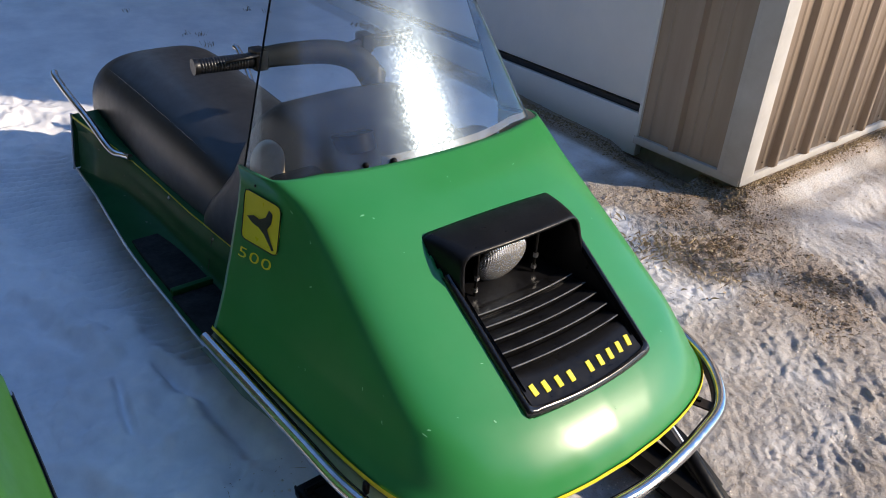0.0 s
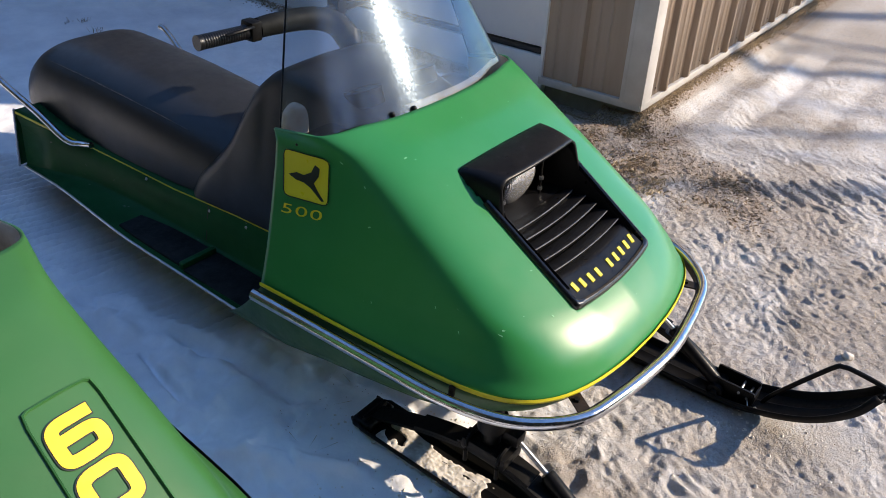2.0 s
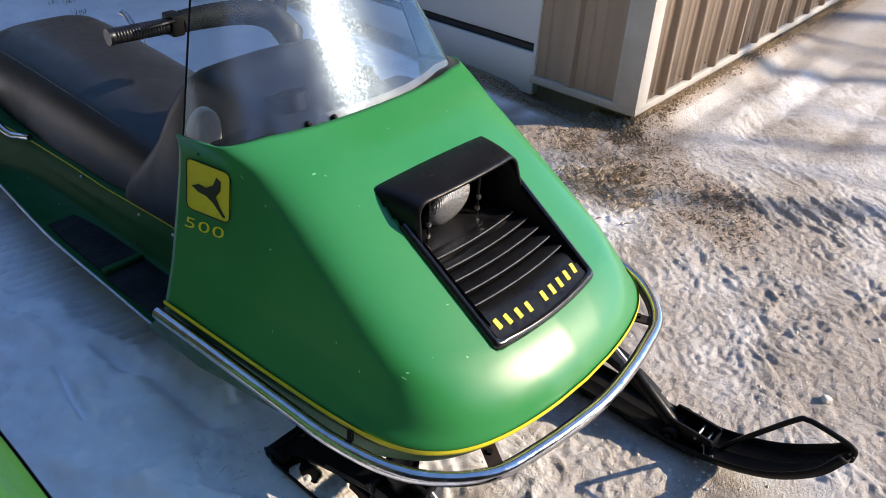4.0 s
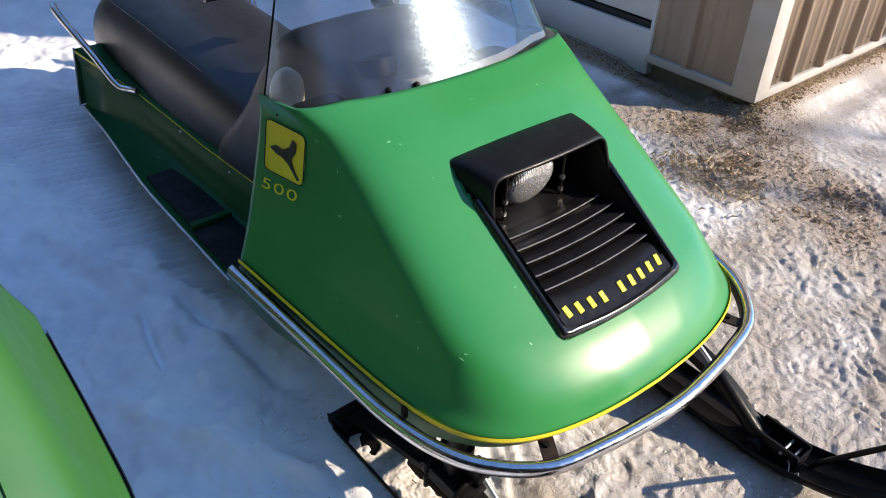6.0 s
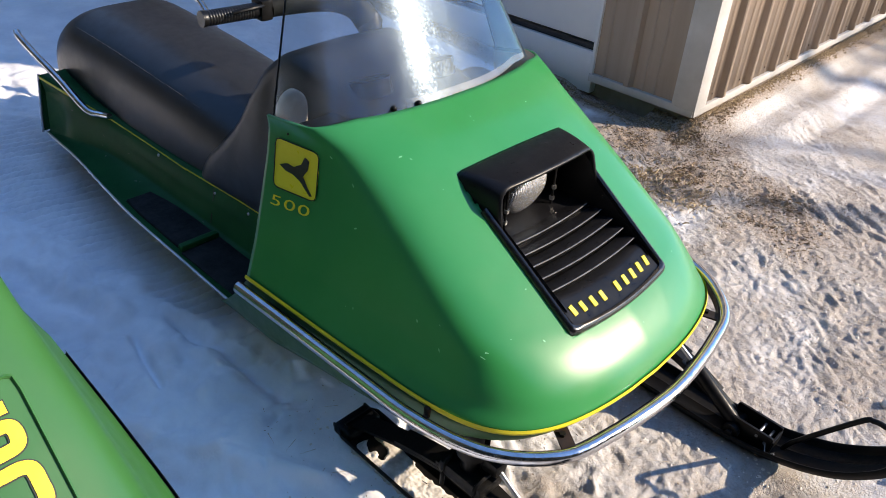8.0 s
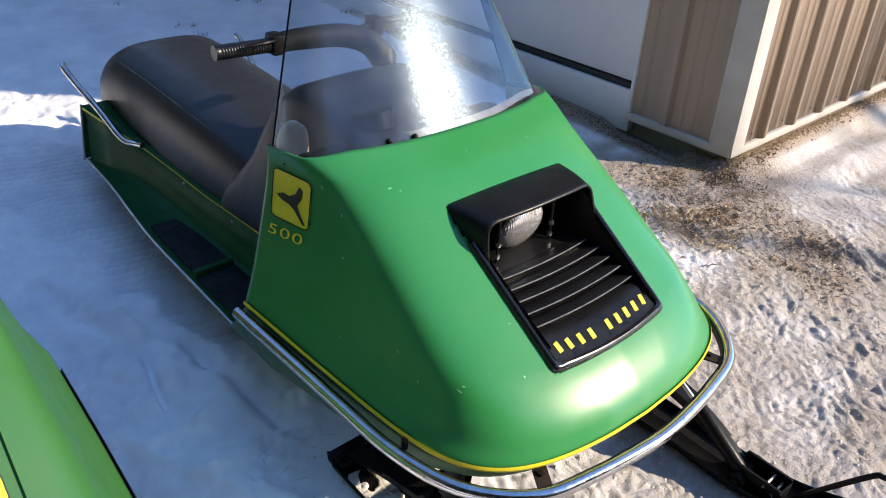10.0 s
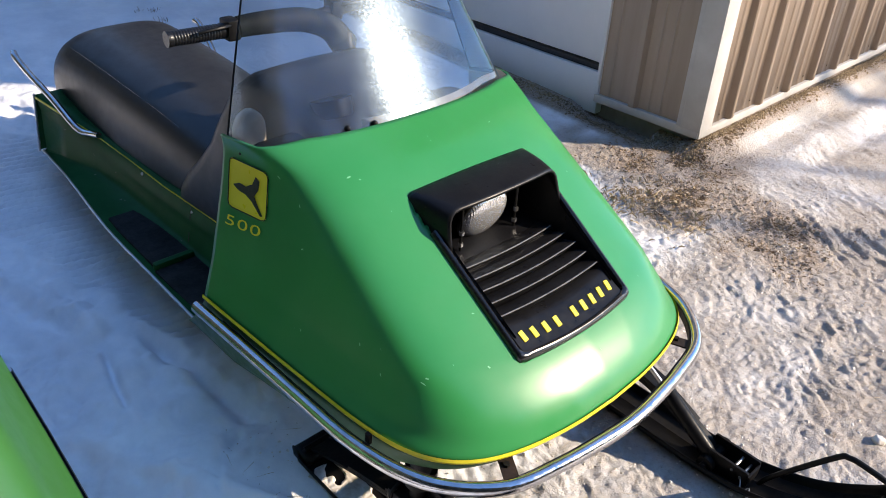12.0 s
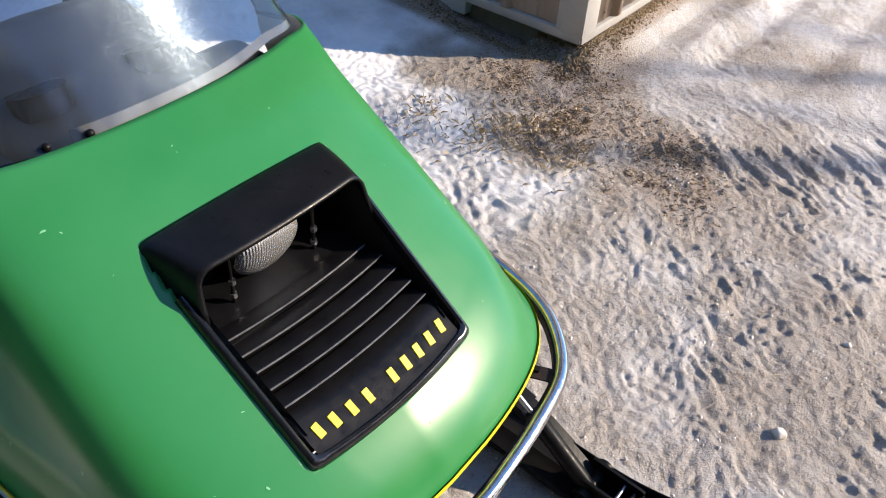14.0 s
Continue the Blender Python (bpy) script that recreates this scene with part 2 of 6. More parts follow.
def snow_material():
    """Old packed snow: clean towards the machines' lee, trodden and dirty in the drive, bare earth at the corner of the shed."""
    m = mat("packed_snow", (0.8, 0.8, 0.8), 0.6)
    n, l, b = nodes_of(m)
    big = noise_node(m, 4.2, 8, 0.66)
    fine = noise_node(m, 34, 6, 0.7)
    grit = noise_node(m, 130, 4, 0.7)
    at = n.new("ShaderNodeAttribute")
    at.attribute_name = "dirt"
    # dirt amount: the painted earth patch broken up by noise
    add = n.new("ShaderNodeMath")
    add.operation = "MULTIPLY_ADD"
    l.new(fine.outputs["Fac"], add.inputs[0])
    add.inputs[1].default_value = 0.95
    l.new(at.outputs["Fac"], add.inputs[2])
    add2 = n.new("ShaderNodeMath")
    add2.operation = "MULTIPLY_ADD"
    l.new(grit.outputs["Fac"], add2.inputs[0])
    add2.inputs[1].default_value = 0.5
    l.new(add.outputs[0], add2.inputs[2])
    clean = ramp(m, big.outputs["Fac"], [(0.35, (0.72, 0.74, 0.78)), (0.64, (0.90, 0.91, 0.93))])
    grime = n.new("ShaderNodeMapRange")
    grime.inputs["From Min"].default_value, grime.inputs["From Max"].default_value = -0.05, 0.30
    l.new(at.outputs["Fac"], grime.inputs["Value"])
    worn_c = ramp(m, fine.outputs["Fac"], [(0.32, (0.25, 0.236, 0.222)), (0.60, (0.425, 0.414, 0.402))])
    x0 = n.new("ShaderNodeMixRGB")
    l.new(grime.outputs["Result"], x0.inputs["Fac"])
    l.new(clean.outputs["Color"], x0.inputs["Color1"])
    l.new(worn_c.outputs["Color"], x0.inputs["Color2"])
    speckle = noise_node(m, 75, 5, 0.75)
    spot = ramp(m, speckle.outputs["Fac"], [(0.34, (0.62, 0.585, 0.54)), (0.50, (1, 1, 1))])
    xs = n.new("ShaderNodeMixRGB")
    xs.blend_type = "MULTIPLY"
    l.new(grime.outputs["Result"], xs.inputs["Fac"])
    l.new(x0.outputs["Color"], xs.inputs["Color1"])
    l.new(spot.outputs["Color"], xs.inputs["Color2"])
    x0 = xs
    soil = ramp(m, grit.outputs["Fac"], [(0.33, (0.15, 0.108, 0.076)), (0.62, (0.44, 0.355, 0.28))])
    stain = ramp(m, add2.outputs[0], [(0.72, (0, 0, 0)), (1.0, (0.3, 0.3, 0.3)), (1.0, (0.3, 0.3, 0.3))])
    stain.color_ramp.elements[1].position = 0.95
    bare = n.new("ShaderNodeMapRange")
    bare.inputs["From Min"].default_value, bare.inputs["From Max"].default_value = 0.90, 1.38
    l.new(add2.outputs[0], bare.inputs["Value"])
    tan = n.new("ShaderNodeRGB")
    tan.outputs[0].default_value = (0.52, 0.45, 0.38, 1)
    x1 = n.new("ShaderNodeMixRGB")
    l.new(stain.outputs["Color"], x1.inputs["Fac"])
    l.new(x0.outputs["Color"], x1.inputs["Color1"])
    l.new(tan.outputs[0], x1.inputs["Color2"])
    x2 = n.new("ShaderNodeMixRGB")
    l.new(bare.outputs["Result"], x2.inputs["Fac"])
    l.new(x1.outputs["Color"], x2.inputs["Color1"])
    l.new(soil.outputs["Color"], x2.inputs["Color2"])
    l.new(x2.outputs["Color"], b.inputs["Base Color"])
    lump = noise_node(m, 62, 5, 0.7)
    rl = n.new("ShaderNodeMath")
    rl.operation = "MULTIPLY"
    l.new(lump.outputs["Fac"], rl.inputs[0])
    l.new(grime.outputs["Result"], rl.inputs[1])
    patchy = noise_node(m, 3.4, 3, 0.5)
    pm = n.new("ShaderNodeMapRange")
    pm.inputs["From Min"].default_value, pm.inputs["From Max"].default_value = 0.40, 0.60
    pm.inputs["To Min"].default_value, pm.inputs["To Max"].default_value = 0.15, 1.25
    l.new(patchy.outputs["Fac"], pm.inputs["Value"])
    rp2 = n.new("ShaderNodeMath")
    rp2.operation = "MULTIPLY"
    l.new(rl.outputs[0], rp2.inputs[0])
    l.new(pm.outputs["Result"], rp2.inputs[1])
    rl = rp2
    bump(m, fine.outputs["Fac"], 0.25, 0.01)
    bump(m, rl.outputs[0], 0.7, 0.008)
    gl = n.new("ShaderNodeMath")
    gl.operation = "MULTIPLY_ADD"
    l.new(grime.outputs["Result"], gl.inputs[0])
    gl.inputs[1].default_value, gl.inputs[2].default_value = 0.85, 0.15
    gm = n.new("ShaderNodeMath")
    gm.operation = "MULTIPLY"
    l.new(gl.outputs[0], gm.inputs[0])
    l.new(grit.outputs["Fac"], gm.inputs[1])
    bump(m, gm.outputs[0], 1.0, 0.0065)
    return m


M_SNOW = snow_material()
M_CRUST = worn("crusted_snow", (0.70, 0.68, 0.65), (0.40, 0.36, 0.31), 34, 0.7, grain=0.6, grain_scale=120)


# ---------- mesh helpers ----------
def part(name, bm, material, parent=None, label="", smooth=True, angle=40):
    me = bpy.data.meshes.new(name)
    bmesh.ops.recalc_face_normals(bm, faces=bm.faces)
    bm.to_mesh(me)
    bm.free()
    for mm in (material if isinstance(material, (list, tuple)) else [material]):
        me.materials.append(mm)
    if smooth:
        me.shade_smooth()
        me.set_sharp_from_angle(angle=radians(angle))
    ob = new(name, me)
    ob.parent = parent
    if label:
        tagged(ob, label)
    return ob


def thing(name, label, category, m=None, group="", kind=""):
    e = new(name)
    e.empty_display_size = 0.1
    if m is not None:
        e.matrix_world = m
    return tagged(e, label, category, group, kind)


def box(bm, x0, x1, y0, y1, z0, z1, bevel=0.0, m=None, seg=2):
    r = bmesh.ops.create_cube(bm, size=1)
    vs = r["verts"]
    for v in vs:
        v.co = Vector((x0 + (v.co.x + 0.5) * (x1 - x0), y0 + (v.co.y + 0.5) * (y1 - y0), z0 + (v.co.z + 0.5) * (z1 - z0)))
    es = list({e for v in vs for e in v.link_edges})
    if bevel:
        g = bmesh.ops.bevel(bm, geom=es, offset=bevel, segments=seg, affect="EDGES", profile=0.6)
        vs = list({v for f in g["faces"] for v in f.verts} | {v for v in vs if v.is_valid})
    if m is not None:
        bmesh.ops.transform(bm, matrix=m, verts=vs)
    return bm


def sheet(bm, pts, closed=False, mi=0):
    """A surface through rows of points."""
    rows = [[bm.verts.new(p) for p in row] for row in pts]
    for a, c in zip(rows, rows[1:]):
        k = len(a)
        for i in range(k if closed else k - 1):
            f = bm.faces.new((a[i], a[(i + 1) % k], c[(i + 1) % k], c[i]))
            f.material_index = mi
    return rows


def smooth_path(pts, per=8):
    """Catmull-Rom through the points."""
    p = [Vector(q) for q in pts]
    p = [2 * p[0] - p[1]] + p + [2 * p[-1] - p[-2]]
    out = []
    for i in range(1, len(p) - 2):
        a, b2, c, d = p[i - 1:i + 3]
        for k in range(per):
            t = k / per
            out.append(0.5 * ((2 * b2) + (c - a) * t + (2 * a - 5 * b2 + 4 * c - d) * t * t + (3 * b2 - a - 3 * c + d) * t ** 3))
    out.append(p[-2])
    return out


def tube(bm, pts, r, seg=12, squash=1.0, up=(0, 0, 1), caps=True, radii=None):
    pts = [Vector(q) for q in pts]
    rows = []
    for i, q in enumerate(pts):
        d = (pts[min(i + 1, len(pts) - 1)] - pts[max(i - 1, 0)]).normalized()
        side = d.cross(Vector(up))
        if side.length < 1e-4:
            side = d.cross(Vector((0, 1, 0)))
        side.normalize()
        u2 = side.cross(d)
        rr = radii[i] if radii else r
        rows.append([q + side * math.cos(a) * rr + u2 * math.sin(a) * rr * squash for a in (2 * math.pi * k / seg for k in range(seg))])
    vr = sheet(bm, rows, closed=True)
    if caps:
        bm.faces.new(vr[0][::-1])
        bm.faces.new(vr[-1])
    return bm


def rod(bm, a, c, r, seg=12):
    return tube(bm, [a, c], r, seg)


def ribbon(bm, pts, w, h, up=(0, 0, 1)):
    """A flat bar of section w x h along the points."""
    rows = []
    pts = [Vector(q) for q in pts]
    for i, q in enumerate(pts):
        d = (pts[min(i + 1, len(pts) - 1)] - pts[max(i - 1, 0)]).normalized()
        side = d.cross(Vector(up)).normalized()
        u2 = side.cross(d)
        rows.append([q + side * (w / 2) * sx + u2 * (h / 2) * sz for sx, sz in ((-1, -1), (1, -1), (1, 1), (-1, 1))])
    vr = sheet(bm, rows, closed=True)
    bm.faces.new(vr[0][::-1])
    bm.faces.new(vr[-1])
    return bm


def text_mesh(word, size, offset=0.0, extrude=0.0, spacing=1.0):
    """Vertices and faces of a word in the built-in font, centred, in its own plane."""
    cu = bpy.data.curves.new("word", "FONT")
    cu.body, cu.size, cu.offset, cu.extrude = word, size, offset, extrude
    cu.align_x, cu.align_y = "CENTER", "CENTER"
    cu.resolution_u, cu.space_character = 6, spacing
    ob = bpy.data.objects.new("word", cu)
    scene.collection.objects.link(ob)
    me = ob.to_mesh()
    bm = bmesh.new()
    bm.from_mesh(me)
    ob.to_mesh_clear()
    bpy.data.objects.remove(ob)
    bpy.data.curves.remove(cu)
    return bm


def softly(xs, ys, width):
    """A smoothed curve through knots, as a function."""
    gx = np.linspace(xs[0], xs[-1], 600)
    gy = np.interp(gx, xs, ys)
    k = max(1, int(600 * width / (xs[-1] - xs[0])))
    pad = np.concatenate([2 * gy[0] - gy[1:k + 1][::-1], gy, 2 * gy[-1] - gy[-k - 1:-1][::-1]])
    ker = np.hanning(2 * k + 1)
    gs = np.convolve(pad, ker / ker.sum(), "same")[k:-k]
    return lambda v: float(np.interp(v, gx, gs))


# ---------- hood form ----------
Z_TRIM = 0.340
front_y = softly([0.30, 0.340, 0.350, 0.37, 0.39, 0.41, 0.43, 0.452, 0.641, 0.68, 0.712, 0.735, 0.80], [-0.093, -0.095, -0.091, -0.079, -0.062, -0.041, -0.016, 0.016, 0.330, 0.404, 0.490, 0.556, 0.74], 0.016)
half_w = softly([0.30, 0.340, 0.37, 0.42, 0.50, 0.60, 0.65, 0.675, 0.70, 0.80], [0.455, 0.4425, 0.430, 0.410, 0.387, 0.360, 0.350, 0.351, 0.362, 0.37], 0.02)
corner_b = softly([0.30, 0.340, 0.45, 0.55, 0.72, 0.80], [0.42, 0.42, 0.40, 0.34, 0.18, 0.16], 0.05)
corner_n = softly([0.30, 0.340, 0.37, 0.41, 0.46, 0.56, 0.65, 0.72, 0.80], [6.0, 6.0, 6.5, 8.0, 10.0, 9.0, 6.5, 4.5, 4.5], 0.03)
nose_bow = softly([0.30, 0.340, 0.45, 0.60, 0.80], [0.07, 0.07, 0.06, 0.045, 0.03], 0.04)
toe_in = softly([0.30, 0.340, 0.365, 0.42, 0.55, 0.80], [0.05, 0.05, 0.075, 0.09, 0.092, 0.10], 0.02)
off_x = softly([0.30, 0.340, 0.42, 0.80], [0.0, 0.0, -0.003, -0.003], 0.03)
PHI = np.linspace(0, math.pi / 2, 160)


def rear_y(z):
    return 0.652 + (z - Z_TRIM) * 0.10


def taper(y, z):
    """The hood narrows a little towards the nose."""
    return 1 - toe_in(z) * np.clip((0.66 - y) / 0.46, 0, 2) ** 1.2


def contour(z):
    """Half the hood's outline at a height: from the front centre round to the rear, as x, y and running length."""
    w, b2, nn, yf = half_w(z), corner_b(z), corner_n(z), front_y(z)
    y = yf + b2 - b2 * np.cos(PHI) ** (2 / nn) + nose_bow(z) * np.sin(PHI) ** (4 / nn)
    x = w * np.sin(PHI) ** (2 / nn) * taper(y, z)
    yr = rear_y(z)
    keep = y < yr
    x, y = np.append(x[keep], np.interp(yr, y, x) if y[-1] > yr else w * taper(yr, z)), np.append(y[keep], yr)
    s = np.concatenate([[0], np.cumsum(np.hypot(np.diff(x), np.diff(y)))])
    return x, y, s


CONT = {}


def hood_xy(u, z):
    k = round(z * 1000)
    if k not in CONT:
        CONT[k] = contour(k / 1000)
    if k + 1 not in CONT:
        CONT[k + 1] = contour((k + 1) / 1000)
    f = z * 1000 - k
    out = []
    for kk in (k, k + 1):
        x, y, s = CONT[kk]
        d = abs(u) * s[-1]
        out.append((np.interp(d, s, x), np.interp(d, s, y)))
    x, y = (a * (1 - f) + c * f for a, c in zip(*out))
    return math.copysign(x, u) + off_x(z), y


def rim_z(u):
    a = max(0.0, (abs(u) - 0.55) / 0.45)
    return 0.712 - 0.034 * a ** 1.4


def hood_point(u, s):
    z = Z_TRIM + s * (rim_z(u) - Z_TRIM)
    x, y = hood_xy(u, z)
    return Vector((x, y, z))


def hood_z(x, y):
    """Height of the hood's sloping front at a place in plan."""
    lo, hi = Z_TRIM, 0.78
    for _ in range(30):
        mid = (lo + hi) / 2
        w, b2, nn = half_w(mid), corner_b(mid), corner_n(mid)
        k = min(abs(x - off_x(mid)) / (w * float(taper(y, mid))), 1.0)
        yc = front_y(mid) + nose_bow(mid) * k * k + b2 * (1 - (1 - k ** nn) ** (1 / nn))
        if yc < y:
            lo = mid
        else:
            hi = mid
    return lo


def side_point(y, z, out=0.0):
    """A point on the hood's side (negative x), a little proud of it."""
    w, b2, nn, yf = half_w(z), corner_b(z), corner_n(z), front_y(z)
    t = max(0.0, min(1.0, (yf + b2 + nose_bow(z) - y) / b2))
    return Vector((off_x(z) - w * float(taper(y, z)) * (1 - t ** nn) ** (1 / nn) - out, y, z))


def in_grille(x, y, grow=0.0):
    low = 0.016 - 0.012 * (1 - (x / 0.167) ** 2)
    if not low - grow < y < 0.335 + grow:
        return False
    half = 0.165 + 0.009 * (y - 0.015) / 0.31
    ex, ey = abs(x) - (half - 0.009), 0.025 - y
    if ex > 0 and ey > 0 and math.hypot(ex, ey) > 0.009 + grow:
        return False
    return abs(x) < half + grow


def build_hood(root, material, opening=True):
    bm = bmesh.new()
    nu, nv = 190, 100
    sheet(bm, [[hood_point(-1 + 2 * i / nu, j / nv) for i in range(nu + 1)] for j in range(nv + 1)])
    if opening:
        dead = [f for f in bm.faces if in_grille(*f.calc_center_median()[:2], -0.003) and f.calc_center_median().z < 0.66]
        bmesh.ops.delete(bm, geom=dead, context="FACES")
    ob = part("hood", bm, [material, M_FIBRE], root, "glossy green painted hood with small paint chips", angle=60)
    so = ob.modifiers.new("shell", "SOLIDIFY")
    so.thickness, so.offset, so.material_offset = 0.006, -1, 1
    if opening:
        bm = bmesh.new()
        bmesh.ops.create_uvsphere(bm, u_segments=10, v_segments=6, radius=0.003, matrix=Matrix.Translation(side_point(0.622, 0.662, 0.0)))
        part("rivet", bm, M_INK, ob, "small dark rivet")
    return ob


def build_trim(root, material, name="hood_trim", label="yellow edge trim", reach=1.0):
    bm = bmesh.new()
    rows = []
    for i in range(121):
        u = (-1 + i / 60) * reach
        x, y = hood_xy(u, Z_TRIM)
        nrm = Vector((x * 0.7, y - 0.42, 0)) if abs(u) < 0.55 else Vector((x, 0, 0))
        nrm.normalize()
        q = Vector((x, y, 0))
        rows.append([q + nrm * 0.003 + Vector((0, 0, Z_TRIM + 0.005)), q + nrm * 0.0055 + Vector((0, 0, Z_TRIM - 0.001)), q + nrm * 0.003 + Vector((0, 0, Z_TRIM - 0.007)), q - nrm * 0.005 + Vector((0, 0, Z_TRIM - 0.007))])
    sheet(bm, rows)
    return part(name, bm, material, root, label)


def build_pan(root):
    """Belly pan under the hood: shallow at the nose, deeper along the sides."""
    bm = bmesh.new()
    rows = []
    for j in range(7):
        t = j / 6
        row = []
        for i in range(101):
            u = -1 + i / 50
            x, y = hood_xy(u, Z_TRIM)
            a = abs(u)
            zb = float(np.interp(a, [0, 0.25, 0.4, 0.5, 0.6, 0.7, 0.85, 1.0], [0.325, 0.312, 0.275, 0.236, 0.212, 0.196, 0.175, 0.148]))
            inset = 0.004 + 0.006 * t + 0.026 * t * t
            k = 1 - inset / 0.44
            row.append(Vector((x * k, y + inset * (1.0 if a < 0.45 else 0.2) + (0.16 * t if a > 0.97 else 0), (Z_TRIM - 0.008) * (1 - t) + zb * t - 0.012 * math.sin(math.pi * t))))
        rows.append(row)
    sheet(bm, rows)
    ob = part("belly_pan", bm, M_PAN, root, "green painted belly pan, scuffed and dull")
    so = ob.modifiers.new("shell", "SOLIDIFY")
    so.thickness, so.offset = 0.004, -1
    bm = bmesh.new()
    box(bm, -0.23, 0.23, 0.20, 0.68, 0.17, 0.31, 0.02)
    part("bulkhead", bm, M_BLACKMETAL, root, "dark steel engine tray")
    return ob


def grille_xyz(x, y, drop):
    """A place on or under the hood's slope, measured square to it."""
    z = 0.4375 + 0.604 * y
    nrm = Vector((0, -0.517, 0.856))
    return Vector((x, y, z)) - nrm * drop


def build_grille(root):
    g = new("grille")
    g.parent = root
    tagged(g, "black plastic headlamp scoop with louvres")
    # frame: a raised lip round the opening, its outline a tapering box with a bowed lower edge
    bm = bmesh.new()
    lower = [(-0.167 + 0.334 * i / 24, 0.016 - 0.012 * (1 - (2 * i / 24 - 1) ** 2)) for i in range(25)]
    right = [(0.167 + 0.005 * i / 12, 0.016 + (0.262 - 0.016) * i / 12) for i in range(1, 13)]
    rc = 0.009
    arc = [(0.167 - rc + rc * math.sin(a), 0.016 + rc - rc * math.cos(a)) for a in np.linspace(0, math.pi / 2, 9)]
    lower = [(x, y) for x, y in lower if abs(x) < 0.167 - rc - 0.002]
    right = [(x, y) for x, y in right if y > 0.016 + rc + 0.002]
    left = [(-x, y) for x, y in right[::-1]]
    loop = left + [(-x, y) for x, y in arc[::-1]] + lower + arc + right
    rows = []
    for inset, drop in ((-0.004, 0.016), (-0.003, 0.002), (-0.001, -0.004), (0.002, -0.008), (0.006, -0.009), (0.010, -0.006), (0.013, 0.012)):
        row = []
        for x, y in loop:
            k = 1 - inset / 0.167
            row.append(grille_xyz(x * k, y + (inset if y < 0.024 else 0), drop))
        rows.append(row)
    sheet(bm, rows)
    part("frame", bm, M_GLOSSBLACK, g)
    # visor: roof and cheeks that stand proud of the slope over the lamp
    bm = bmesh.new()
    rows = []
    for j in range(13):
        t = j / 12
        y = 0.338 - t * 0.098
        zr = 0.646 + 0.004 * math.sin(math.pi * t)
        half = 0.173 - 0.017 * t
        zb = 0.4375 + 0.604 * y - 0.030
        row = []
        prof = [(-half - 0.006, zb), (-half - 0.003, zb + (zr - zb) * 0.45)]
        rad = 0.020 + 0.010 * t
        for a in range(5):
            th = math.pi - a * math.pi / 8
            prof.append((-half + rad + rad * math.cos(th), zr - rad + rad * math.sin(th)))
        flat = [(-half + rad + (2 * half - 2 * rad) * i / 8, zr + 0.003 * (1 - (2 * i / 8 - 1) ** 2)) for i in range(1, 8)]
        prof = prof + flat + [(-x, z) for x, z in prof[::-1]]
        rows.append([Vector((x, y - (0.012 * (1 - (x / half) ** 2) if t > 0.5 else 0.0) * (t - 0.5) * 2 - (zr - z) * 0.30 * t, z)) for x, z in prof])
    sheet(bm, rows)
    ob = part("visor", bm, M_BLACK, g, angle=50)
    so = ob.modifiers.new("shell", "SOLIDIFY")
    so.thickness, so.offset = 0.006, -1
    # inner tub: side walls, back wall and lamp shelf
    bm = bmesh.new()
    for sx in (-1, 1):
        rows = []
        for i in range(13):
            y = 0.05 + (0.335 - 0.05) * i / 12
            hx = 0.146 + 0.012 * i / 12
            top = min(0.4375 + 0.604 * y + (0.0 if y < 0.24 else 0.02), 0.634)
            rows.append([Vector((sx * hx, y, top + 0.004)), Vector((sx * (hx - 0.006), y, top - 0.05)), Vector((sx * (hx - 0.010), y, top - 0.145))])
        sheet(bm, rows)
    sheet(bm, [[Vector((x, 0.335, z)) for x in (-0.165, 0, 0.165)] for z in (0.50, 0.57, 0.642)])
    sheet(bm, [[Vector((x, y, z)) for x in (-0.155, 0, 0.155)] for y, z in ((0.212, 0.512), (0.26, 0.512), (0.336, 0.512))])
    sheet(bm, [[Vector((x, y, z)) for x in (-0.15, 0, 0.15)] for y, z in ((0.05, 0.42), (0.20, 0.45), (0.212, 0.512))])
    part("tub", bm, M_BLACK, g)
    # louvre slats: each steps down the slope, its front edge bowed
    for y0, zf, hx in ((0.215, 0.521, 0.134), (0.181, 0.5185, 0.136), (0.150, 0.512, 0.136), (0.121, 0.503, 0.138), (0.092, 0.492, 0.140)):
        bm = bmesh.new()
        rows = []
        for i in range(17):
            s = 2 * i / 16 - 1
            x = s * (hx + 0.006)
            yf = y0 - 0.008 * (1 - s * s)
            rows.append([Vector((x, yf + 0.034, zf - 0.009)), Vector((x, yf + 0.004, zf)), Vector((x, yf, zf - 0.001)), Vector((x, yf + 0.001, zf - 0.005)), Vector((x, yf + 0.012, zf - 0.030))])
        sheet(bm, rows)
        lv = part("louvre", bm, M_BLACK, g)
        # thin pale tube along the slat, a highlight put into the colour
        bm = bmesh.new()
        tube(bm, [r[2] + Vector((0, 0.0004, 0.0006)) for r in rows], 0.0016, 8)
        part("lip", bm, M_LIP, lv, "front edge coloured pale for its highlight")
    # lettering panel below the louvres, with plain yellow blocks where the maker's name stands
    bm = bmesh.new()
    rows = []
    for i in range(17):
        s = 2 * i / 16 - 1
        x = s * 0.150
        bow = -0.011 * (1 - s * s)
        rows.append([grille_xyz(x, 0.096 + 0.5 * bow, 0.030), grille_xyz(x, 0.082 + bow, 0.006), grille_xyz(x, 0.070 + bow, 0.001), grille_xyz(x, 0.040 + bow, 0.000), grille_xyz(x, 0.024 + bow, -0.003), grille_xyz(x, 0.016 + bow, 0.004)])
    sheet(bm, rows)
    part("name_panel", bm, M_BLACK, g)
    slots = [-0.129, -0.101, -0.070, -0.039, 0.012, 0.042, 0.071, 0.100, 0.129]
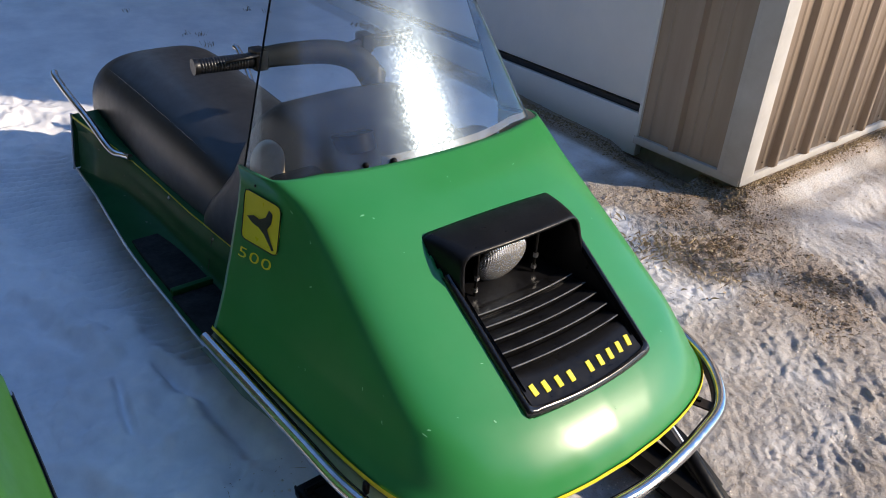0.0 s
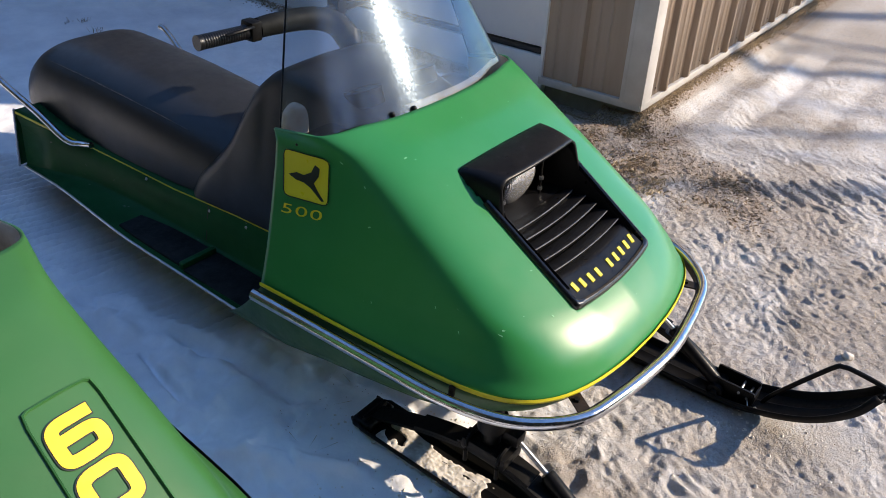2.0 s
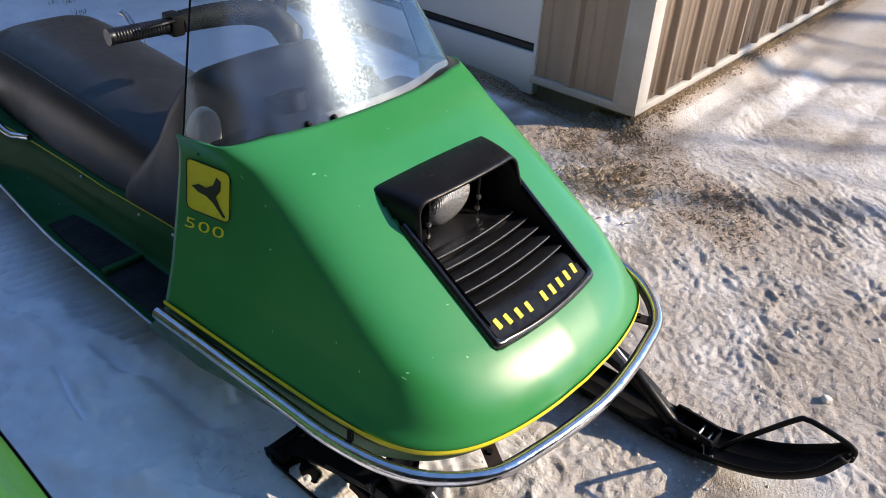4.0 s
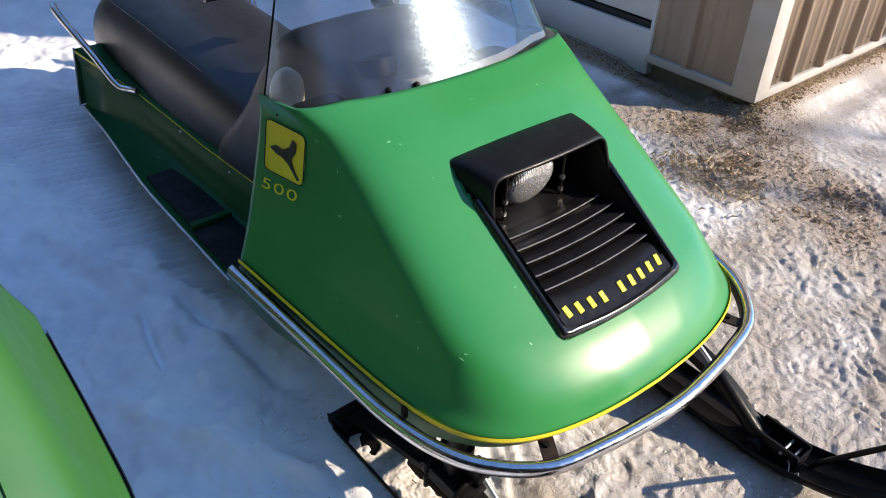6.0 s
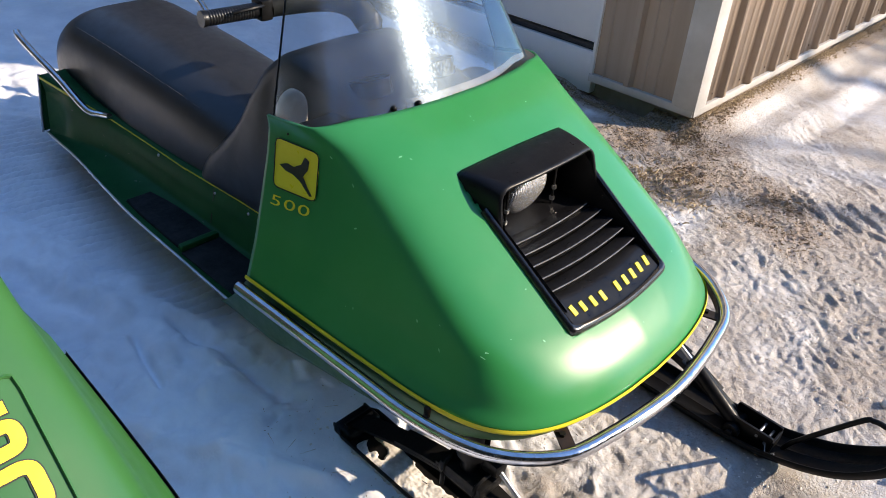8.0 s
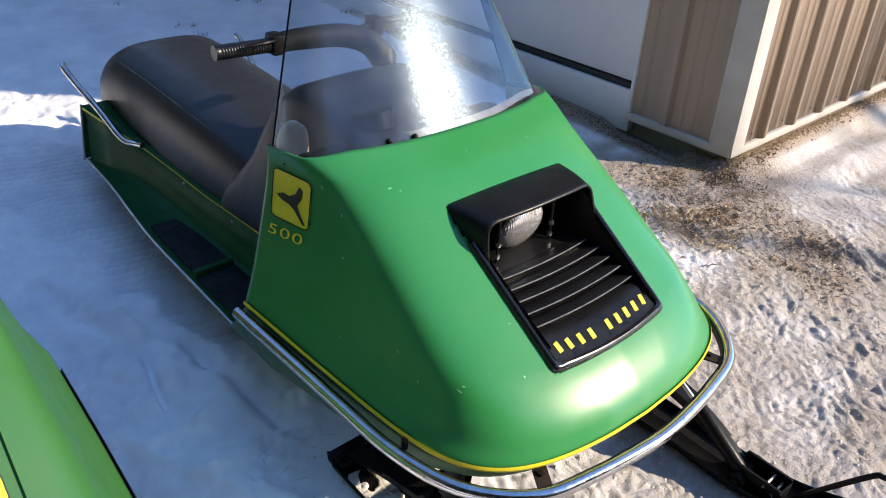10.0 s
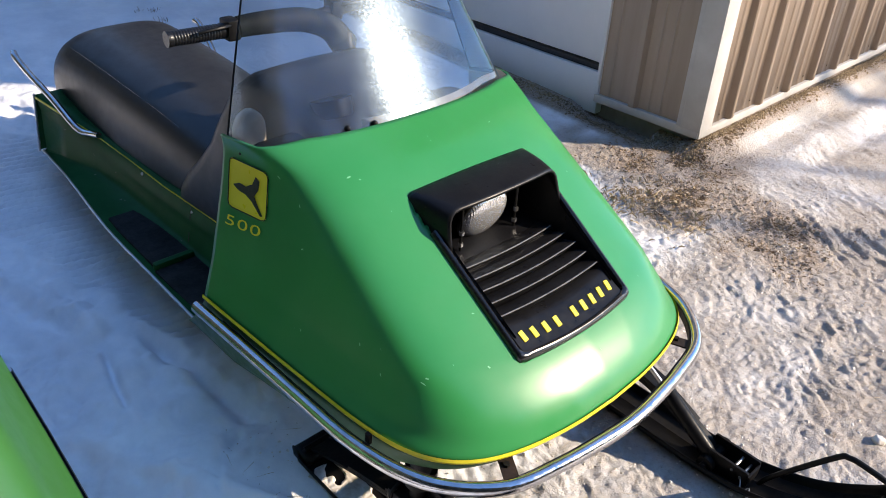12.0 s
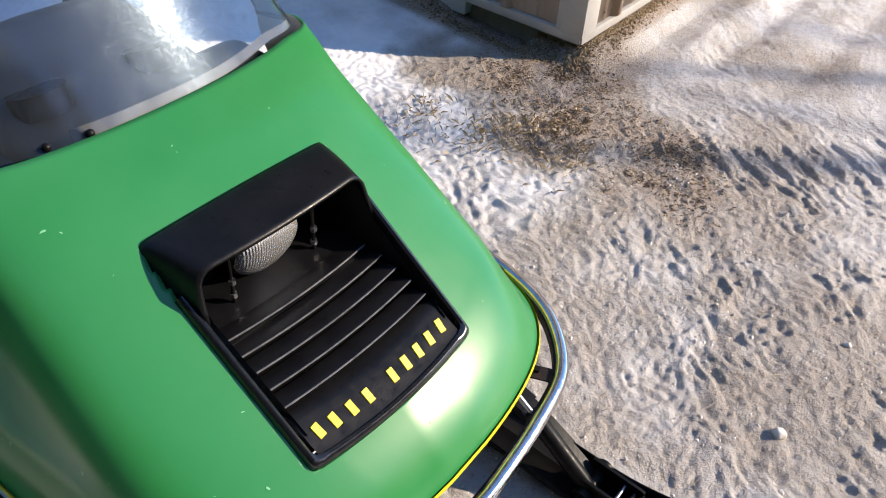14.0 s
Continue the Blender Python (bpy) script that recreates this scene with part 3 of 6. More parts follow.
    for x in slots:
        bm = bmesh.new()
        bow = -0.011 * (1 - (x / 0.15) ** 2)
        c = grille_xyz(x, 0.050 + bow, -0.0025)
        tilt = Matrix.Translation(c) @ Matrix.Rotation(math.atan(0.604), 4, "X") @ Matrix.Rotation(-0.022 * x / 0.15 * 6.5, 4, "Z")
        box(bm, -0.0062, 0.0062, -0.0112, 0.0112, -0.004, -0.0008, 0.0008, tilt, 1)
        part("name_block", bm, M_DECAL, g, "plain yellow block")
    # headlamp on its bracket
    bm = bmesh.new()
    R, C = 0.060, Vector((0.004, 0.292, 0.562))
    ax = Vector((0, -0.95, -0.30)).normalized()
    e1 = Vector((1, 0, 0))
    e2 = ax.cross(e1)
    rows = []
    for j in range(9):
        t = j / 8
        rr, dd = R * math.sin(t * math.pi / 2), 0.024 * math.cos(t * math.pi / 2)
        rows.append([C + ax * dd + e1 * rr * math.cos(a) + e2 * rr * math.sin(a) for a in (2 * math.pi * k / 32 for k in range(32))])
    sheet(bm, rows, closed=True)
    bmesh.ops.remove_doubles(bm, verts=bm.verts, dist=0.0005)
    lamp = part("headlamp", bm, M_LENS, g, "round fluted glass headlamp", angle=80)
    bm = bmesh.new()
    tube(bm, [C + ax * -0.004 + (e1 * math.cos(a) + e2 * math.sin(a)) * (R + 0.002) for a in (2 * math.pi * k / 32 for k in range(33))], 0.004, 8, caps=False)
    part("bezel", bm, M_BLACKMETAL, lamp, "dark lamp ring")
    bm = bmesh.new()
    tube(bm, [C - ax * 0.05, C - ax * 0.004], 0.05, 24, radii=[0.03, 0.057])
    part("bowl", bm, M_BLACKMETAL, lamp)
    for sx in (-1, 1):
        bm = bmesh.new()
        rod(bm, (C.x + sx * 0.080, 0.272, 0.510), (C.x + sx * 0.080, 0.278, 0.640), 0.0028, 8)
        part("stay", bm, M_BLACKMETAL, g, "thin steel lamp stay")
        for z in (0.526, 0.553):
            bm = bmesh.new()
            tube(bm, [(C.x + sx * 0.080, 0.273, z - 0.004), (C.x + sx * 0.080, 0.273, z + 0.004)], 0.0058, 6)
            part("nut", bm, M_ALU, g, "steel nut")
    return g


def build_windshield(root):
    def foot(u):
        q = hood_point(u * 0.985, 1.0)
        inn = Vector((-q.x, 0.62 - q.y, 0))
        a = abs(u)
        back = 0.020 * math.sin(math.pi * a ** 1.4) ** 2
        return q + inn.normalized() * 0.009 + Vector((0, back, -0.012))

    def head(u):
        a = abs(u) * math.pi / 2
        nn = 2.0
        x = 0.207 * math.copysign(math.sin(a) ** (2 / nn), u)
        return Vector((x, 0.778 - 0.050 * math.cos(a) ** (2 / nn), 1.06))

    def at(u, t):
        return foot(u).lerp(head(u), t)
    bm = bmesh.new()
    sheet(bm, [[at(-1 + i / 40, j / 30) for i in range(81)] for j in range(31)])
    ob = part("windshield", bm, M_SHIELD, root, "clear scratched plastic windshield, hazy in the sun", angle=80)
    # seam strip along its foot
    bm = bmesh.new()
    rows = []
    for i in range(28, 81):
        q = at(-1 + i / 40, 0.0)
        k = at(-1 + i / 40, 0.075 * (1 - 0.5 * ((i - 28) / 52) ** 2))
        ins = Vector((-q.x * 0.012, 0.004, 0))
        rows.append([q + ins, q * 0.40 + k * 0.60 + ins])
    sheet(bm, rows)
    part("foot_strip", bm, M_STRIP, ob, "dull metal strip along the foot")
    bm = bmesh.new()
    tube(bm, [at(-1, j / 30) for j in range(31)], 0.0022, 6)
    part("left_edge", bm, M_RUBBER, ob, "dark edge of the sheet")
    bm = bmesh.new()
    tube(bm, [at(1, j / 30) for j in range(31)], 0.0022, 6)
    part("right_edge", bm, M_RUBBER, ob, "dark edge of the sheet")
    for u in (-0.375, -0.245):
        bm = bmesh.new()
        q = at(u, 0.022) + Vector((0, -0.003, 0.0))
        bmesh.ops.create_uvsphere(bm, u_segments=12, v_segments=8, radius=0.0068, matrix=Matrix.Translation(q))
        part("bolt", bm, M_BLACKMETAL, ob, "dark round bolt head")
    return ob


def build_bumper(root, material, label, sides=True):
    """A rolled channel: bright outside, its dark hollow facing the hood."""
    half = [(-0.458, 0.662, 0.312), (-0.452, 0.50, 0.311), (-0.448, 0.30, 0.313), (-0.444, 0.16, 0.315), (-0.421, 0.0445, 0.316), (-0.377, -0.035, 0.316), (-0.2986, -0.0996, 0.317), (-0.19, -0.126, 0.317), (-0.08, -0.1405, 0.317), (0, -0.1455, 0.317)]
    if not sides:
        half = half[4:]
    pts = smooth_path(half + [(-x, y, z) for x, y, z in half[-2::-1]], 6)
    bm = bmesh.new()
    tube(bm, pts, 0.0125, 18, squash=1.15)
    b = part("bumper", bm, material, root, label)
    bm = bmesh.new()
    inner = []
    for i, q in enumerate(pts[3:-3]):
        d = (pts[i + 4] - pts[i + 2]).normalized()
        inn = Vector((-d.y, d.x, 0))
        if inn.dot(Vector((0, 0.4, 0)) - Vector((q.x, q.y, 0))) < 0:
            inn = -inn
        inner.append(q + inn * 0.0085 - Vector((0, 0, 0.004)))
    ribbon(bm, inner, 0.013, 0.016)
    part("channel", bm, M_RUSTY, b, "dark dirty hollow of the rolled bumper")
    for sx in (-1, 1):
        bm = bmesh.new()
        ribbon(bm, [(sx * 0.245, -0.005, 0.326), (sx * 0.262, -0.055, 0.322), (sx * 0.285, -0.094, 0.317)], 0.028, 0.004)
        part("bracket", bm, M_RUSTY, b, "rusty dark steel bracket")
        bm = bmesh.new()
        rod(bm, (sx * 0.272, -0.066, 0.320), (sx * 0.272, -0.066, 0.328), 0.0065, 6)
        part("bolt", bm, M_BLACKMETAL, b, "hexagonal bolt")
        if sides:
            bm = bmesh.new()
            box(bm, sx * 0.418 - 0.004, sx * 0.418 + 0.004, 0.128, 0.140, 0.312, 0.336, 0.002)
            part("bolt", bm, M_RUSTY, b, "rusty fixing bolt")
    return b


def build_ski(root, sx):
    cx = sx * 0.340
    ski = new("ski")
    ski.parent = root
    tagged(ski, "black steel ski with leaf spring and shock absorber")
    # blade: a shallow channel with an upturned toe
    prof = smooth_path([(0, 0.425, 0.012), (0, 0.30, 0.008), (0, 0.0, 0.007), (0, -0.22, 0.011), (0, -0.34, 0.035), (0, -0.44, 0.080), (0, -0.52, 0.148), (0, -0.557, 0.205)], 6)
    bm = bmesh.new()
    rows = []
    for i, q in enumerate(prof):
        t = i / (len(prof) - 1)
        w = 0.058 * (0.82 if t < 0.03 else 1.0) * (1.0 if t < 0.72 else 1 - 0.55 * ((t - 0.72) / 0.28) ** 2)
        d = (prof[min(i + 1, len(prof) - 1)] - prof[max(i - 1, 0)]).normalized()
        up = Vector((1, 0, 0)).cross(d)
        if up.z < 0:
            up = -up
        row = []
        for sxx, hh in ((-1.0, 0.024), (-0.98, 0.013), (-0.86, 0.002), (-0.25, 0.0), (0, 0.007), (0.25, 0.0), (0.86, 0.002), (0.98, 0.013), (1.0, 0.024)):
            row.append(Vector((cx + sxx * w, q.y, q.z)) + up * hh)
        rows.append(row)
    sheet(bm, rows)
    ob = part("blade", bm, M_BLACKMETAL, ski, angle=50)
    so = ob.modifiers.new("shell", "SOLIDIFY")
    so.thickness = 0.004
    # leaf spring in three leaves
    leaf = smooth_path([(cx, 0.395, 0.036), (cx, 0.28, 0.082), (cx, 0.16, 0.118), (cx, 0.07, 0.130), (cx, -0.04, 0.113), (cx, -0.14, 0.072), (cx, -0.208, 0.036)], 5)
    for k, (a, c) in enumerate(((0, len(leaf)), (6, len(leaf) - 5), (11, len(leaf) - 10))):
        bm = bmesh.new()
        ribbon(bm, [q + Vector((0, 0, 0.008 * k)) for q in leaf[a:c]], 0.048, 0.007)
        part("leaf_spring", bm, M_BLACKMETAL, ski)
    # brackets that hold the spring's ends
    bm = bmesh.new()
    for s2 in (-1, 1):
        box(bm, cx + s2 * 0.027 - 0.003, cx + s2 * 0.027 + 0.003, -0.300, -0.186, 0.010, 0.070, 0.006)
    box(bm, cx - 0.028, cx + 0.028, -0.302, -0.296, 0.012, 0.060, 0.002)
    part("spring_box", bm, M_BLACKMETAL, ski)
    bm = bmesh.new()
    rod(bm, (cx - 0.046, -0.208, 0.036), (cx + 0.046, -0.208, 0.036), 0.013, 16)
    part("pin", bm, M_BLACKMETAL, ski)
    for s2 in (-1, 1):
        bm = bmesh.new()
        rod(bm, (cx + s2 * 0.034, -0.208, 0.036), (cx + s2 * 0.048, -0.208, 0.036), 0.020, 16)
        part("collar", bm, M_BLACKMETAL, ski)
        bm = bmesh.new()
        rod(bm, (cx + s2 * 0.048, -0.208, 0.036), (cx + s2 * 0.056, -0.208, 0.036), 0.009, 6)
        part("nut", bm, M_BLACKMETAL, ski)
    for y, z in ((-0.262, 0.055), (-0.284, 0.048)):
        bm = bmesh.new()
        rod(bm, (cx - 0.032, y, z), (cx + 0.032, y, z), 0.0035, 10)
        part("cross_pin", bm, M_ALU, ski, "worn steel pin")
    bm = bmesh.new()
    tube(bm, smooth_path([(cx - 0.030, -0.286, 0.046), (cx - 0.045, -0.300, 0.030), (cx - 0.034, -0.312, 0.040), (cx - 0.050, -0.318, 0.024)], 4), 0.0016, 6)
    part("split_pin", bm, M_ALU, ski, "bent wire split pin")
    bm = bmesh.new()
    tube(bm, [(cx - 0.036, 0.393, 0.030), (cx - 0.036, 0.393, 0.040), (cx + 0.036, 0.393, 0.040)], 0.009, 8)
    box(bm, cx - 0.050, cx + 0.050, 0.368, 0.424, 0.010, 0.038, 0.012, None, 3)
    part("rear_bracket", bm, M_BLACKMETAL, ski)
    # saddle and spindle up into the chassis
    bm = bmesh.new()
    box(bm, cx - 0.036, cx + 0.036, 0.015, 0.125, 0.138, 0.170, 0.008)
    for yy in (0.03, 0.11):
        tube(bm, smooth_path([(cx - 0.034, yy, 0.11), (cx - 0.034, yy, 0.166), (cx, yy, 0.178), (cx + 0.034, yy, 0.166), (cx + 0.034, yy, 0.11)], 4), 0.005, 8)
    part("saddle", bm, M_BLACKMETAL, ski)
    bm = bmesh.new()
    rod(bm, (cx, 0.072, 0.15), (cx - sx * 0.012, 0.085, 0.345), 0.021, 16)
    part("spindle", bm, M_BLACKMETAL, ski)
    bm = bmesh.new()
    tube(bm, [(cx - sx * 0.006, 0.078, 0.20), (cx - sx * 0.007, 0.079, 0.232)], 0.032, 20)
    part("spindle_collar", bm, M_BLACKMETAL, ski)
    bm = bmesh.new()
    ribbon(bm, [(cx, 0.08, 0.215), (cx - sx * 0.12, 0.12, 0.235), (cx - sx * 0.24, 0.16, 0.24)], 0.045, 0.03)
    part("axle_arm", bm, M_BLACKMETAL, ski)
    # shock absorber
    sxk = cx - sx * 0.020
    bm = bmesh.new()
    rod(bm, (sxk, 0.032, 0.194), (sxk, -0.07, 0.136), 0.0055, 10)
    part("shock_rod", bm, M_ALU, ski, "bright steel rod")
    bm = bmesh.new()
    tube(bm, [(sxk, -0.056, 0.144), (sxk, -0.062, 0.140), (sxk, -0.190, 0.056), (sxk, -0.208, 0.044)], 0.017, 14, radii=[0.014, 0.0175, 0.0175, 0.014])
    part("shock_body", bm, M_BLACKMETAL, ski)
    bm = bmesh.new()
    box(bm, sxk - 0.018, sxk + 0.018, 0.012, 0.052, 0.178, 0.210, 0.008)
    part("shock_mount", bm, M_BLACKMETAL, ski)
    # toe loop
    bm = bmesh.new()
    tube(bm, smooth_path([(cx, -0.318, 0.034), (cx, -0.338, 0.078), (cx, -0.43, 0.218), (cx, -0.452, 0.236), (cx, -0.478, 0.238), (cx, -0.535, 0.232), (cx, -0.556, 0.222), (cx, -0.557, 0.195)], 6), 0.0062, 10)
    part("toe_loop", bm, M_BLACKMETAL, ski)
    return ski


def build_tunnel(root):
    t = new("tunnel")
    t.parent = root
    tagged(t, "green painted tunnel with running boards")
    ys = [0.68, 0.82, 1.0, 1.26, 1.45, 1.65, 1.80, 1.94]
    top_x = [0.220, 0.220, 0.220, 0.220, 0.221, 0.230, 0.258, 0.297]
    edge_x = [0.398, 0.397, 0.392, 0.385, 0.368, 0.345, 0.328, 0.310]
    edge_z = [0.156, 0.155, 0.152, 0.148, 0.144, 0.136, 0.118, 0.096]
    top_z = [0.292, 0.286, 0.276, 0.252, 0.247, 0.247, 0.260, 0.288]
    for sx in (-1, 1):
        bm = bmesh.new()
        rows = []
        for y, ex, ez, tz, tx in zip(ys, edge_x, edge_z, top_z, top_x):
            bx = min(tx + 0.024, ex - 0.012)
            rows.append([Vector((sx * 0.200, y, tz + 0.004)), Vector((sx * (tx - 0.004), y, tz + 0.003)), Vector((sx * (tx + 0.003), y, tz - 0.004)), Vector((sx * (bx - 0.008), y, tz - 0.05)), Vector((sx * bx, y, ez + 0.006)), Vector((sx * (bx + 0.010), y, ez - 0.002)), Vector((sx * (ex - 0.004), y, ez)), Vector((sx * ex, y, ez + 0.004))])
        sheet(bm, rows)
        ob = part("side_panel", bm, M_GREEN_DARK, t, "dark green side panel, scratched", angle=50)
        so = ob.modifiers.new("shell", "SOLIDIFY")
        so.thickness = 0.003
        bm = bmesh.new()
        tube(bm, smooth_path([(sx * (ex + 0.001), y, ez + 0.003) for y, ex, ez in zip(ys, edge_x, edge_z)], 3), 0.0038, 8)
        part("edge_strip", bm, M_ALU, ob, "bright worn metal edge")
        bm = bmesh.new()
        ribbon(bm, [(sx * (tx + 0.0045), y, tz - 0.004) for y, tz, tx in zip(ys, top_z, top_x)], 0.003, 0.007)
        part("pinstripe", bm, M_YELLOW, ob, "thin yellow stripe")
        bm = bmesh.new()
        box(bm, sx * 0.322 - 0.058, sx * 0.322 + 0.058, 0.69, 1.035, 0.150, 0.159, 0.004)
        part("foot_pad", bm, M_PAD, ob, "worn black foot pad")
        bm = bmesh.new()
        rows = []
        for k in range(9):
            y = 1.06 + 0.285 * k / 8
            ex = float(np.interp(y, ys, edge_x)) - 0.016
            ez = float(np.interp(y, ys, edge_z))
            w0 = 0.262 + 0.02 * (k / 8) ** 3
            rows.append([Vector((sx * w0, y, ez - 0.001)), Vector((sx * (w0 + 0.004), y, ez + 0.008)), Vector((sx * (ex - 0.004), y, ez + 0.008)), Vector((sx * ex, y, ez - 0.001))])
        sheet(bm, rows)
        part("foot_pad", bm, M_PAD, ob, "worn black foot pad")
        bm = bmesh.new()
        box(bm, sx * 0.320 - 0.056, sx * 0.320 + 0.056, 1.037, 1.056, 0.150, 0.172, 0.006)
        part("kick_ridge", bm, M_GREEN_DARK, ob, "scuffed raised ridge between the pads")
        for y, dz in ((1.10, 0.02), (1.381, 0.012), (1.56, 0.012), (0.95, 0.02)):
            bm = bmesh.new()
            z0 = float(np.interp(y, ys, top_z)) - dz
            bmesh.ops.create_uvsphere(bm, u_segments=10, v_segments=6, radius=0.005, matrix=Matrix.Translation((sx * 0.229, y, z0)))
            part("rivet", bm, M_ALU, ob, "dull rivet head")
        bm = bmesh.new()
        ribbon(bm, [(sx * 0.262, 1.79, 0.205), (sx * 0.257, 1.735, 0.208), (sx * 0.252, 1.685, 0.188)], 0.004, 0.022, up=(0, 0, 1))
        part("rail_plate", bm, M_ALU, ob, "dull grey rail mounting plate")
        bm = bmesh.new()
        rows = [[Vector((sx * 0.2285, 1.10, 0.262)), Vector((sx * 0.246, 1.10, 0.160))], [Vector((sx * 0.2285, 1.104, 0.262)), Vector((sx * 0.246, 1.104, 0.160))]]
        sheet(bm, [[q + Vector((sx * 0.002, 0, 0)) for q in r] for r in rows])
        part("seam", bm, M_INK, ob, "dark panel seam")
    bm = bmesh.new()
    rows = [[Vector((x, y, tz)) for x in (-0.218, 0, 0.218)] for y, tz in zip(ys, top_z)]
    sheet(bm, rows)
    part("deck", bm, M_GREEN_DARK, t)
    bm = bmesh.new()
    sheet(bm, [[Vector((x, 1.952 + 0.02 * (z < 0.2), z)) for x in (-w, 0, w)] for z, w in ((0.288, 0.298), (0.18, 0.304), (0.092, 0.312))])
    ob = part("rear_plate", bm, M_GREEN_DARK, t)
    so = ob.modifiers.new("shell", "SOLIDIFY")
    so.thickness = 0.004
    for sx in (-1, 1):
        bm = bmesh.new()
        tube(bm, [(sx * 0.302, 1.945, 0.294), (sx * 0.314, 1.966, 0.09)], 0.004, 8)
        part("corner_strip", bm, M_ALU, t, "bright metal corner strip")
    # drive track hanging under the tunnel
    bm = bmesh.new()
    loop = [(0.78, 0.03), (0.72, 0.07), (0.74, 0.16), (0.84, 0.20), (1.80, 0.18), (1.89, 0.12), (1.86, 0.05), (1.78, 0.02)]
    pts = smooth_path([(0, y, z) for y, z in loop] + [(0, *loop[0])], 6)
    sheet(bm, [[q + Vector((x, 0, 0)) for x in (-0.195, 0, 0.195)] for q in pts])
    trk = part("drive_track", bm, M_RUBBER, t, "black rubber drive track")
    so = trk.modifiers.new("belt", "SOLIDIFY")
    so.thickness = 0.012
    for k in range(22):
        y = 0.80 + k * 0.045
        bm = bmesh.new()
        box(bm, -0.19, 0.19, y, y + 0.012, -0.012, 0.022, 0.003, None, 1)
        part("track_bar", bm, M_BLACKMETAL, trk)
    # grab rails
    for sx in (-1, 1):
        bm = bmesh.new()
        tube(bm, smooth_path([(sx * 0.236, 1.640, 0.254), (sx * 0.243, 1.680, 0.246), (sx * 0.262, 1.735, 0.247), (sx * 0.285, 1.830, 0.312), (sx * 0.306, 1.920, 0.364), (sx * 0.316, 1.995, 0.400), (sx * 0.312, 2.020, 0.408)], 6), 0.0105, 14)
        part("grab_rail", bm, M_CHROME, t, "chromed tube grab rail")
    return t


def build_seat(root):
    s = new("seat")
    s.parent = root
    tagged(s, "long smooth black vinyl seat, rounded at the rear")
    bm = bmesh.new()
    rows = []
    N = 48
    for j in range(N + 1):
        t = j / N
        y = 1.06 + 0.985 * t
        end = min(1.0, (1 - t) / 0.16)
        fade = (1 - (1 - end) ** 2.4) ** (1 / 2.4) if end < 1 else 1.0
        top = 0.252 + (0.196 + 0.022 * math.sin(t * math.pi * 0.9) + 0.016 * t) * (0.22 + 0.78 * fade)
        base = 0.240 + 0.040 * max(0.0, t - 0.55)
        hw = (0.204 + 0.014 * min(1.0, t / 0.5) + 0.016 * max(0.0, t - 0.6)) * (0.80 + 0.20 * fade)
        row = []
        for a in range(37):
            th = math.pi * a / 36
            c, sn = math.cos(th), math.sin(th)
            x = -hw * math.copysign(abs(c) ** 0.62, c)
            z = base + (top - base) * abs(sn) ** 0.60
            row.append(Vector((x, y, z)))
        rows.append(row)
    v = sheet(bm, rows)
    bm.faces.new(v[0][::-1])
    bm.faces.new(v[-1])
    cushion = part("cushion", bm, M_VINYL, s, angle=70)
    # stitched seams along both shoulders
    for a in (9, 27):
        line = [rows[j][a] + Vector((0, 0, 0.0006)) for j in range(9, 42)]
        bm = bmesh.new()
        tube(bm, line, 0.0014, 6)
        part("seam", bm, M_STITCH, cushion, "worn grey stitched seam")
    return s


